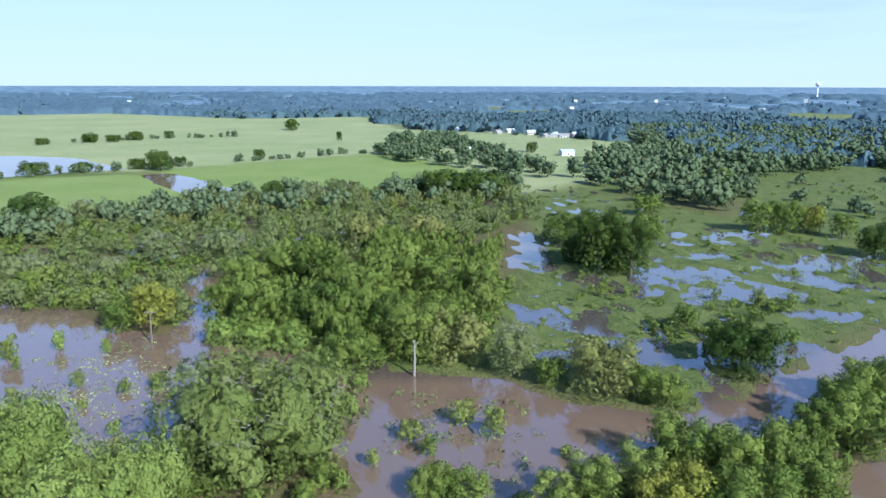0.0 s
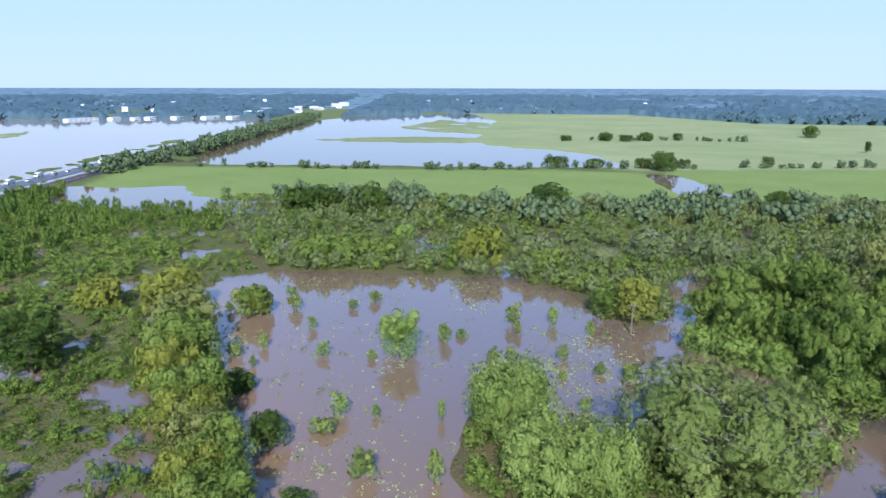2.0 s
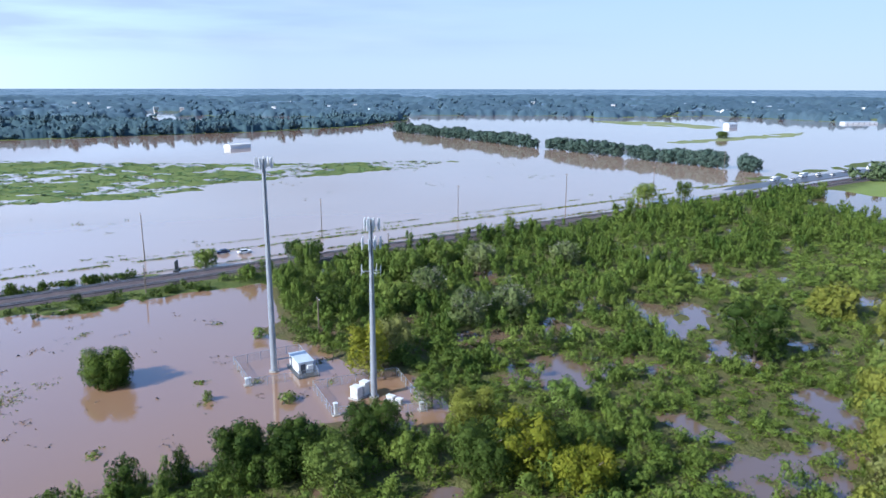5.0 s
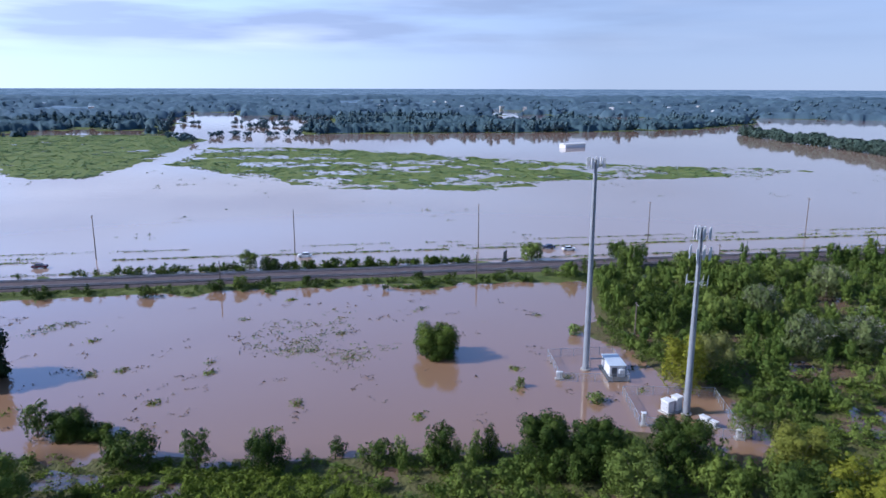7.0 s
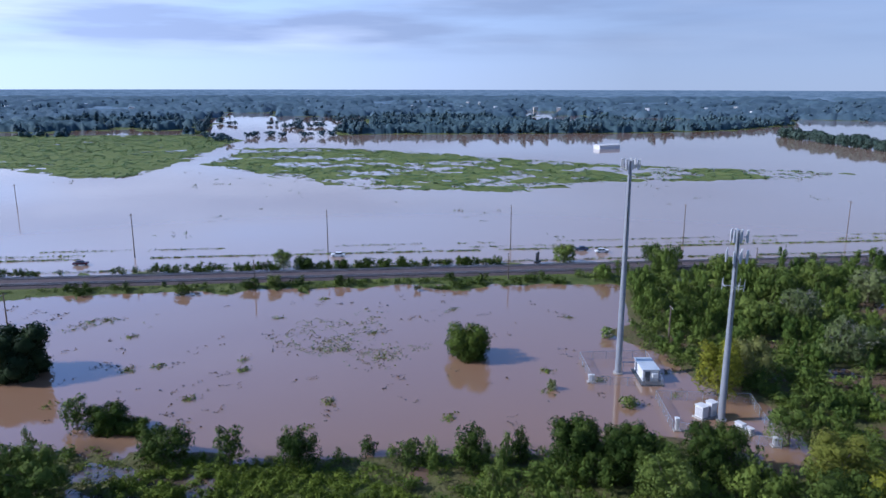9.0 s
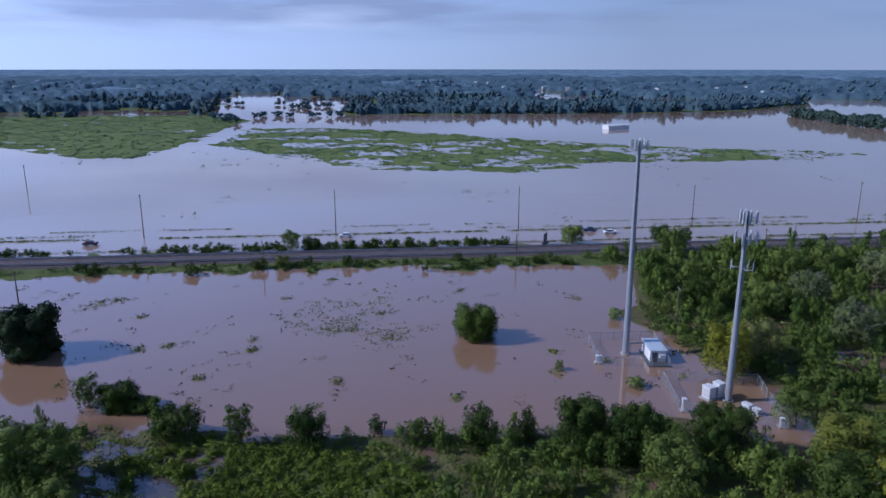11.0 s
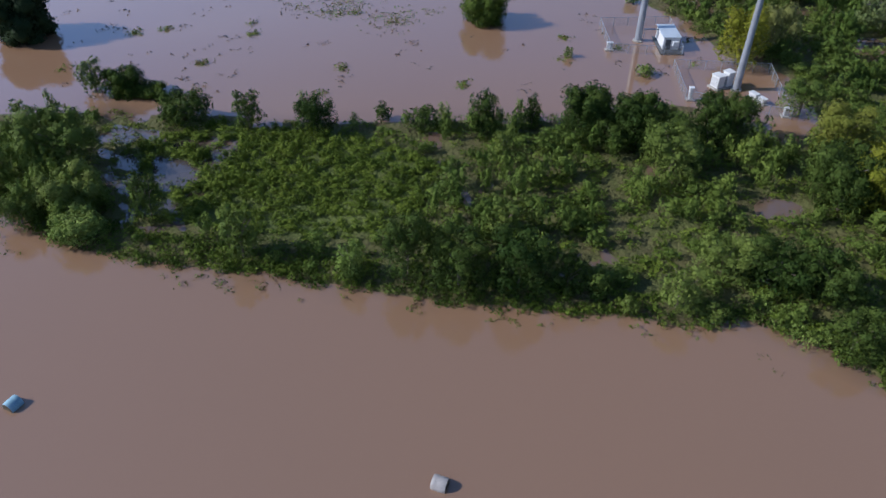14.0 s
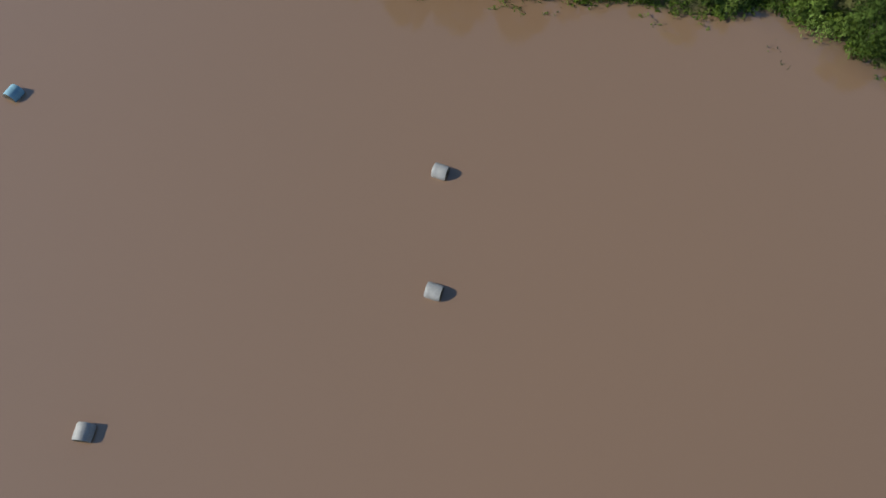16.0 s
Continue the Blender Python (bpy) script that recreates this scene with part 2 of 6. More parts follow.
ROOF_GREY = material("shingle_roof", (0.30, 0.29, 0.28), (0.20, 0.19, 0.19), 0.3, 0.85)

# muddy water: brown silt under a smooth surface
WATER = bpy.data.materials.new("muddy_water")
WATER.use_nodes = True
_n, _l = WATER.node_tree.nodes, WATER.node_tree.links
_p = _n["Principled BSDF"]
_p.inputs["Roughness"].default_value, _p.inputs["IOR"].default_value = 0.04, 2.05
_geo, _silt, _mix = _n.new("ShaderNodeNewGeometry"), _n.new("ShaderNodeTexNoise"), _n.new("ShaderNodeMix")
_silt.inputs["Scale"].default_value, _silt.inputs["Detail"].default_value = 0.012, 5
_mix.data_type = "RGBA"
_mix.inputs["A"].default_value, _mix.inputs["B"].default_value = (0.270, 0.158, 0.092, 1), (0.228, 0.142, 0.087, 1)
_l.new(_geo.outputs["Position"], _silt.inputs["Vector"]), _l.new(_silt.outputs["Fac"], _mix.inputs["Factor"])
# the base colour darkens northwards over the plan
_way, _north, _north_tone = _n.new("ShaderNodeVectorMath"), _n.new("ShaderNodeMapRange"), _n.new("ShaderNodeMix")
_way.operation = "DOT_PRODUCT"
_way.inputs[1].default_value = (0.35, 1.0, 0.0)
_l.new(_geo.outputs["Position"], _way.inputs[0]), _l.new(_way.outputs["Value"], _north.inputs["Value"])
_north.interpolation_type = "SMOOTHSTEP"
_north.inputs["From Min"].default_value, _north.inputs["From Max"].default_value = -10, 95
_north_tone.data_type = "RGBA"
_north_tone.inputs["B"].default_value = (0.150, 0.102, 0.074, 1)
# darker base colour where the still attribute is high
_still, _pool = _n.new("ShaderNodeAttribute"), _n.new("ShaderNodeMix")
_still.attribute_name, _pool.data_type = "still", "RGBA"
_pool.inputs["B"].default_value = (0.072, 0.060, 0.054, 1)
_l.new(_still.outputs["Fac"], _pool.inputs["Factor"]), _l.new(_north_tone.outputs["Result"], _pool.inputs["A"])
_l.new(_north.outputs[0], _north_tone.inputs["Factor"]), _l.new(_mix.outputs["Result"], _north_tone.inputs["A"])
# the far lake's sky reflection is partly painted in as a paler base colour
_open, _lake_sheen = _n.new("ShaderNodeAttribute"), _n.new("ShaderNodeMix")
_open.attribute_name, _lake_sheen.data_type = "wide", "RGBA"
_lake_sheen.inputs["B"].default_value = (0.335, 0.242, 0.185, 1)
_l.new(_open.outputs["Fac"], _lake_sheen.inputs["Factor"]), _l.new(_pool.outputs["Result"], _lake_sheen.inputs["A"])
_l.new(_lake_sheen.outputs["Result"], _p.inputs["Base Color"])
_wave, _relief = _n.new("ShaderNodeTexNoise"), _n.new("ShaderNodeBump")
_wave.inputs["Scale"].default_value, _wave.inputs["Detail"].default_value = 0.7, 3
_relief.inputs["Strength"].default_value, _relief.inputs["Distance"].default_value = 0.25, 0.03
_l.new(_geo.outputs["Position"], _wave.inputs["Vector"]), _l.new(_wave.outputs["Fac"], _relief.inputs["Height"])
_l.new(_relief.outputs[0], _p.inputs["Normal"])

# meadow: rough grass, mown green field or pale pasture, by the zone of the ground
MEADOW = bpy.data.materials.new("meadow")
MEADOW.use_nodes = True
_n, _l = MEADOW.node_tree.nodes, MEADOW.node_tree.links
_p = _n["Principled BSDF"]
_p.inputs["Roughness"].default_value, _p.inputs["Specular IOR Level"].default_value = 0.85, 0.2
_geo = _n.new("ShaderNodeNewGeometry")


def _patchwork(scale, detail, first, second):
    t, m = _n.new("ShaderNodeTexNoise"), _n.new("ShaderNodeMix")
    r = _n.new("ShaderNodeMapRange")
    t.inputs["Scale"].default_value, t.inputs["Detail"].default_value = scale, detail
    t.inputs["Roughness"].default_value = 0.78
    m.data_type = "RGBA"
    r.inputs["From Min"].default_value, r.inputs["From Max"].default_value = 0.33, 0.67
    m.inputs["A"].default_value, m.inputs["B"].default_value = (*first, 1), (*second, 1)
    _l.new(_geo.outputs["Position"], t.inputs["Vector"])
    _l.new(t.outputs["Fac"], r.inputs["Value"]), _l.new(r.outputs[0], m.inputs["Factor"])
    return m.outputs["Result"]


_mud = _patchwork(0.15, 6, (0.115, 0.075, 0.045), (0.075, 0.085, 0.025))
_rough = _patchwork(0.13, 10, (0.052, 0.080, 0.018), (0.134, 0.154, 0.042))
_field = _patchwork(0.02, 8, (0.150, 0.205, 0.048), (0.200, 0.248, 0.072))
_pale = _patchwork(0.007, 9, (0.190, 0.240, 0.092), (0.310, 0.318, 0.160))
_last = _mud
for _zone, _colour in (("rough", _rough), ("field", _field), ("pale", _pale)):
    _a, _m = _n.new("ShaderNodeAttribute"), _n.new("ShaderNodeMix")
    _a.attribute_name = _zone
    _m.data_type = "RGBA"
    _l.new(_a.outputs["Fac"], _m.inputs["Factor"]), _l.new(_last, _m.inputs["A"]), _l.new(_colour, _m.inputs["B"])
    _last = _m.outputs["Result"]
_l.new(_last, _p.inputs["Base Color"])
_blades, _relief = _n.new("ShaderNodeTexNoise"), _n.new("ShaderNodeBump")
_blades.inputs["Scale"].default_value, _blades.inputs["Detail"].default_value = 1.6, 6
_relief.inputs["Strength"].default_value, _relief.inputs["Distance"].default_value = 0.9, 0.5
_l.new(_geo.outputs["Position"], _blades.inputs["Vector"]), _l.new(_blades.outputs["Fac"], _relief.inputs["Height"])
_l.new(_relief.outputs[0], _p.inputs["Normal"])

# chain link: thin crossed wires with holes between them
LINK = bpy.data.materials.new("chain_link")
LINK.use_nodes = True
_n, _l = LINK.node_tree.nodes, LINK.node_tree.links
_p = _n["Principled BSDF"]
_p.inputs["Base Color"].default_value = (0.50, 0.52, 0.53, 1)
_p.inputs["Metallic"].default_value, _p.inputs["Roughness"].default_value = 0.5, 0.45
_p.inputs["Alpha"].default_value = 0.2

# far country under haze, a plain backdrop
HAZE = bpy.data.materials.new("far_country")
HAZE.use_nodes = True
_n, _l = HAZE.node_tree.nodes, HAZE.node_tree.links
_p = _n["Principled BSDF"]
_p.inputs["Roughness"].default_value, _p.inputs["Specular IOR Level"].default_value = 1.0, 0.0
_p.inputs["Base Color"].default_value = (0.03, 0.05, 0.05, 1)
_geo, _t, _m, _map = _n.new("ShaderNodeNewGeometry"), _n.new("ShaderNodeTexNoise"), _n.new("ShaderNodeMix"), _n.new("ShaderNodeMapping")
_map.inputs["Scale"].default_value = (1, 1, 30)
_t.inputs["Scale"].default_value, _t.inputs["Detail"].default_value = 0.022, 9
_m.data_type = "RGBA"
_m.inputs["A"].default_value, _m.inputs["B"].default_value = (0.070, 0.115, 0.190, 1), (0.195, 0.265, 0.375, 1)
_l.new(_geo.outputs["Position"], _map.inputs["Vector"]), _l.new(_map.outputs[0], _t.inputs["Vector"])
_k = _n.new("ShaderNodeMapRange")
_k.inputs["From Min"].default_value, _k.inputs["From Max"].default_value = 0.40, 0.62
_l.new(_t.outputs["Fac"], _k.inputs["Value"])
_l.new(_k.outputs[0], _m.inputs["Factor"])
# the haze is painted: its blues are given off as emission
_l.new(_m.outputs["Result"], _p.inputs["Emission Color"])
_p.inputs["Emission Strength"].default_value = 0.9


# ---- mesh helpers ----
def mesh_of(name, verts, quads, mat, normals=None):
    """A mesh from arrays of corners and four-sided faces; leaves are shaded by the swell of the crown that they clothe."""
    me = bpy.data.meshes.new(name)
    verts, quads = np.asarray(verts, np.float32), np.asarray(quads, np.int32)
    me.vertices.add(len(verts)), me.loops.add(quads.size), me.polygons.add(len(quads))
    me.vertices.foreach_set("co", verts.ravel())
    me.loops.foreach_set("vertex_index", quads.ravel())
    me.polygons.foreach_set("loop_start", np.arange(len(quads), dtype=np.int32) * quads.shape[1])
    if normals is not None:
        me.polygons.foreach_set("use_smooth", [True] * len(quads))
        me.attributes.new("custom_normal", "FLOAT_VECTOR", "POINT").data.foreach_set("vector", np.asarray(normals, np.float32).ravel())
    me.update(calc_edges=True)
    me.materials.append(mat)
    return me


def unit(v):
    return v / (np.linalg.norm(v, axis=-1, keepdims=True) + 1e-9)


def part(name, data, mat, parent=None, label="", smooth=False):
    """One mesh object, from a bmesh or a mesh, under a thing or a part."""
    if isinstance(data, bmesh.types.BMesh):
        me = bpy.data.meshes.new(name)
        data.to_mesh(me)
        data.free()
        me.materials.append(mat)
        data = me
    if smooth:
        data.polygons.foreach_set("use_smooth", [True] * len(data.polygons))
    ob = new(name, data)
    if parent is not None:
        ob.parent = parent
    return tagged(ob, label)


def empty(name, label, category, m, group=""):
    ob = new(name)
    ob.empty_display_size = 0.3
    ob.matrix_basis = m
    return tagged(ob, label, category, group)


def box(bm, size, at, bevel=0.0, turn=0.0):
    made = bmesh.ops.create_cube(bm, size=1.0, matrix=pose(*at, 0, 0, turn) @ Matrix.Diagonal((*size, 1)))
    if bevel:
        edges = list({e for v in made["verts"] for e in v.link_edges})
        bmesh.ops.bevel(bm, geom=edges, offset=bevel, segments=1, affect="EDGES")
    return bm


def rod(bm, a, b, r1, r2=None, sides=8):
    a, b = Vector(a), Vector(b)
    m = Matrix.Translation((a + b) / 2) @ (b - a).to_track_quat("Z", "Y").to_matrix().to_4x4()
    bmesh.ops.create_cone(bm, cap_ends=True, segments=sides, radius1=r1, radius2=r1 if r2 is None else r2, depth=(b - a).length, matrix=m)
    return bm


# ---- noise over the plan ----
def _hash(i, j, seed):
    h = (i * 374761393 + j * 668265263 + seed * 974634777) & 0xFFFFFFFF
    h = ((h ^ (h >> 13)) * 1274126177) & 0xFFFFFFFF
    return ((h ^ (h >> 16)) & 0xFFFF) / 32767.5 - 1.0


def value_noise(x, y, seed):
    i, j = np.floor(x).astype(np.int64), np.floor(y).astype(np.int64)
    u, v = x - i, y - j
    u, v = u * u * (3 - 2 * u), v * v * (3 - 2 * v)
    return (_hash(i, j, seed) * (1 - u) + _hash(i + 1, j, seed) * u) * (1 - v) + (_hash(i, j + 1, seed) * (1 - u) + _hash(i + 1, j + 1, seed) * u) * v


def fbm(x, y, size, seed, octaves=4):
    total, weight = 0.0, 0.0
    for k in range(octaves):
        f = 2.03 ** k / size
        c, s = math.cos(0.6 * k), math.sin(0.6 * k)
        total = total + value_noise((c * x - s * y) * f + 17 * k, (s * x + c * y) * f, seed + k) * 0.55 ** k
        weight += 0.55 ** k
    return total / weight * 1.6


def outline(poly, x, y):
    """Distance from the edge of a plan shape, negative inside."""
    best, inside = np.full(x.shape, 1e18), np.zeros(x.shape, bool)
    for (ax, ay), (bx, by) in zip(poly, poly[1:] + poly[:1]):
        ex, ey = bx - ax, by - ay
        t = np.clip(((x - ax) * ex + (y - ay) * ey) / (ex * ex + ey * ey + 1e-9), 0, 1)
        best = np.minimum(best, (x - ax - t * ex) ** 2 + (y - ay - t * ey) ** 2)
        cross = ((ay > y) != (by > y)) & (x < (bx - ax) * (y - ay) / ((by - ay) or 1e-9) + ax)
        inside ^= cross
    return np.where(inside, -1, 1) * np.sqrt(best)


# ---- plan of the country: u runs along the railway, s across it ----
ALONG, ACROSS = Vector((-0.64, 0.768)), Vector((-0.768, -0.64))


def us(u, s):
    return (ALONG.x * u + ACROSS.x * s, ALONG.y * u + ACROSS.y * s)


RIVER = [(-25, -125), (-31, -92), (-31, -79), (-34, -68), (-39, -56), (-45, -43), (-51, -30), (-56, -21), (-60, -10), (-65, -4), (-65, 4),
         (-62, 14), (-60, 34), (-66, 46), (-76, 53), (-91, 61), (-106, 70), (-132, 84), (-150, 94), (-170, 108), (-176, 122), (-170, 133), (-154, 146), (-128, 161),
         (-111, 171), (-92, 169), (-78, 157), (-62, 153), (-63, 168), (-74, 190), (-66, 198), (-59, 178), (-50, 152), (-42, 143),
         (-30, 144), (-20, 128), (-5, 131), (12, 128), (22, 118), (40, 112), (52, 118), (66, 130), (84, 140), (100, 156), (116, 150), (112, 100), (95, 40), (80, -60), (30, -125)]
NEAR_ISLE = [(-70, 93), (-58, 99), (-46, 92), (-34, 98), (-22, 104), (-14, 98), (-10, 88), (-20, 80), (-40, 70), (-58, 74)]
EAST_BANK = [(8, 86), (22, 93), (36, 101), (50, 103), (58, 109), (70, 122), (84, 134), (110, 140), (112, 112), (80, 102), (62, 98), (58, 90), (48, 76), (24, 72), (8, 76)]
FLOOD_FIELD = [(-20, -128), (-45, -115), (-54, -103), (-60, -93), (-68, -79), (-74, -68), (-83, -57), (-89, -47), (-96, -38), (-106, -33), (-110, -24), (-106, -10),
               (-117, -8), (-131, -16), (-133, -28), (-143, -38), (-151, -55), (-163, -53), (-180, -60), (-192, -66), us(40, 196), us(-20, 197), us(-80, 196),
               us(-130, 197), us(-170, 197), us(-240, 199), us(-420, 200), (40, -320), (20, -180)]
WEST_LAKE = [us(-700, 217), us(-200, 217), us(100, 217), us(420, 217), us(760, 219), us(1160, 222), (-1047, 752), (-1120, 640), (-1190, 540), (-1430, 390), (-1240, 150),
             (-1270, -40), (-1150, -165), (-985, -200), (-860, -294), (-690, -507), (-620, -575), (-505, -590), (-480, -661), (-454, -724), (-426, -782), (-385, -830), (-300, -900), (0, -900)]
NORTH_LAKE = [(-440, 296), us(540, 176), us(600, 184), us(700, 187), us(860, 185), us(1000, 183), us(1130, 181), (-950, 960), (-858, 1160), (-640, 940), (-470, 655), (-400, 560), (-290, 545), (-205, 470), (-255, 425), (-301, 398), (-409, 322)]
BACKWATER = [(-405, 176), (-362, 218), (-330, 208), (-300, 206), (-250, 222), (-262, 196), (-290, 168), (-330, 152), (-352, 148)]
DITCH = [(-186, 438), (-168, 447), (-103, 368), (-99, 351), (-120, 346), (-164, 404)]
GREEN_WEST = [(-246, -520), (-240, -428), (-262, -402), (-318, -440), (-440, -534), (-520, -590), (-540, -700), (-410, -870), (-250, -720)]
GREEN_MID = [(-338, -425), (-456, -515), (-493, -454), (-508, -373), (-500, -282), (-506, -192), (-525, -98), (-546, -32), (-488, -60), (-400, -160), (-340, -177), (-305, -249), (-320, -330)]
SCRUB = [(-62, 12), (-66, -2), (-62, -12), (-56, -22), (-45, -44), (-39, -57), (-31, -80), (-31, -92), (-45, -114), (-60, -92), (-74, -67), (-96, -38), (-106, -30),
         (-104, -8), (-118, -6), (-135, -20), (-145, -40), (-165, -52), (-192, -64), us(60, 200), us(200, 202), us(290, 202), (-400, 172), (-348, 158), (-284, 180),
         (-230, 160), (-172, 128), (-172, 108), (-148, 92), (-104, 69), (-76, 52), (-64, 42)]
BAND = [(-172, 132), (-154, 147), (-128, 162), (-92, 171), (-60, 156), (-66, 198), (-30, 215), (10, 250), (40, 300), (36, 388), (-60, 352), (-115, 338), (-140, 288), (-190, 258),
        (-240, 254), (-300, 205), (-284, 182), (-230, 162)]
MARSH = [(-20, 128), (12, 130), (24, 120), (42, 113), (60, 128), (100, 158), (260, 150), (330, 300), (210, 430), (120, 300), (70, 390), (36, 388), (34, 250), (14, 180), (-18, 145)]
FIELD_WEST = [(-396, 190), (-462, 250), (-390, 306), (-322, 346), (-238, 412), (-184, 428), (-120, 346), (-142, 290), (-190, 258), (-240, 256), (-300, 205), (-360, 213)]
FIELD_EAST = [(-166, 440), (-172, 458), (-58, 556), (-40, 560), (-5, 488), (38, 392), (-60, 354), (-101, 358)]
PASTURE = [(-205, 470), (-290, 545), (-400, 560), (-470, 655), (-640, 940), (-858, 1165), (-600, 1300), (-310, 1120), (-150, 1180), (-80, 900), (60, 800), (110, 740), (180, 620), (160, 540), (82, 440), (36, 392), (-40, 562), (-60, 558)]
RIGHT_MEADOW = [(69, 396), (90, 350), (121, 298), (142, 322), (208, 440), (293, 475), (420, 560), (520, 480), (330, 290), (200, 230), (110, 250), (60, 330)]
STRIPS = ([(-1212, 131), (-1191, 254), (-1039, 306), (-985, 274), (-1083, 181)], [(-753, 154), (-803, 223), (-860, 282), (-948, 381), (-851, 342), (-790, 259), (-727, 178)],
          [(-573, 492), (-558, 559), (-496, 623), (-418, 634), (-354, 638), (-382, 579), (-442, 554), (-508, 508)], [(-652, 716), (-745, 934), (-648, 919), (-452, 685), (-532, 667)],
          [us(300, 243), us(760, 243), us(760, 262), us(420, 256)])
INLET = [(-440, -500), (-480, -610), (-690, -850), (-954, -1020), (-1060, -870), (-880, -720), (-765, -680), (-620, -550)]
PONDS = ([(-1170, -650), (-1335, -555), (-1112, -462), (-1030, -500), (-1020, -570)], [(-1400, -180), (-1390, 160), (-1207, 139), (-1133, -149)], [(-1390, 300), (-1900, 500), (-1555, 420)],
         [(-340, -700), (-350, -672), (-318, -622), (-300, -660)])
# centre, half length, half width and turn of standing water in the scrub, wood and marsh
PUDDLES = ((-228, 54, 20, 8, 20), (-242, 52, 8, 5, 40), (-174, 36, 14, 6, 60), (-179, 49, 8, 5, 60), (-205, 62, 10, 5, 50), (-161, 20, 6, 4, 60), (-158, 11, 5, 5, 40), (-140, 25, 6, 3, 60), (-138, 33, 6, 3, 60), (-134, 12, 9, 5, 60),
           (-150, -2, 7, 4, 60), (-129, 5, 6, 3, 60), (-123, 57, 7, 4, 20), (-115, 58, 7, 4, 10), (-106, 51, 7, 6, 40), (-100, 43, 8, 6, 40), (-94, 38, 7, 5, 40), (-88, 40, 6, 4, 40), (-86, 35, 6, 5, 40), (-113, 31, 6, 3, 60),
           (-152, 66, 8, 4, 30), (-144, 50, 5, 3, 60), (-247, 143, 20, 6, 50), (-195, 152, 16, 4, 40), (-160, 187, 15, 6, 40), (-175, 206, 14, 4, 40), (-42, 248, 10, 7, 20), (-10, 238, 8, 4, 0), (-188, 98, 9, 4, 60),
           (-75, 197, 8, 4, 40))
MARSH_PUDDLES = ((30, 250, 5, 14, 0), (30, 215, 7, 13, 0), (36, 196, 8, 5, 0), (68, 203, 18, 8, 10), (74, 187, 22, 6, 10), (90, 230, 15, 4, 10), (108, 216, 12, 4, 10), (105, 197, 14, 4, 0),
                 (22, 166, 14, 7, 0), (37, 158, 10, 5, 0), (47, 143, 9, 6, 30), (75, 140, 12, 5, 20), (50, 114, 9, 6, 40), (67, 121, 9, 6, 30), (98, 166, 10, 3, 0))
HERB_STRIP = [(-40, -72), (-48, -90), (-62, -86), (-72, -66), (-72, -48), (-56, -44), (-48, -52)]
STRIP_PUDDLES = ((-76, -52.3, 2.6, 1.0, 45), (-73, -49.5, 2.4, 0.9, 45), (-70, -45.5, 2.8, 1.0, 45), (-67, -42.3, 2.2, 1.3, 45), (-71.3, -41.5, 1.6, 1.0, 0), (-55.5, -99, 1.8, 4, 30), (-66.6, -76.7, 1.2, 3, 40), (-78, -54, 1.2, 4, 40), (-68.5, -43.5, 2.5, 1.2, 0), (-88, -7, 2.5, 2, 0), (-66, -21, 2, 1.2, 0))
WET_TRAIL = [(-58, -104), (-53.5, -101.5), (-48, -95.5), (-43.5, -88), (-40.5, -81), (-36.5, -74), (-37, -67), (-40.2, -65), (-48.6, -72.5), (-60, -78.5), (-59.5, -82), (-55.5, -90), (-56, -98)]


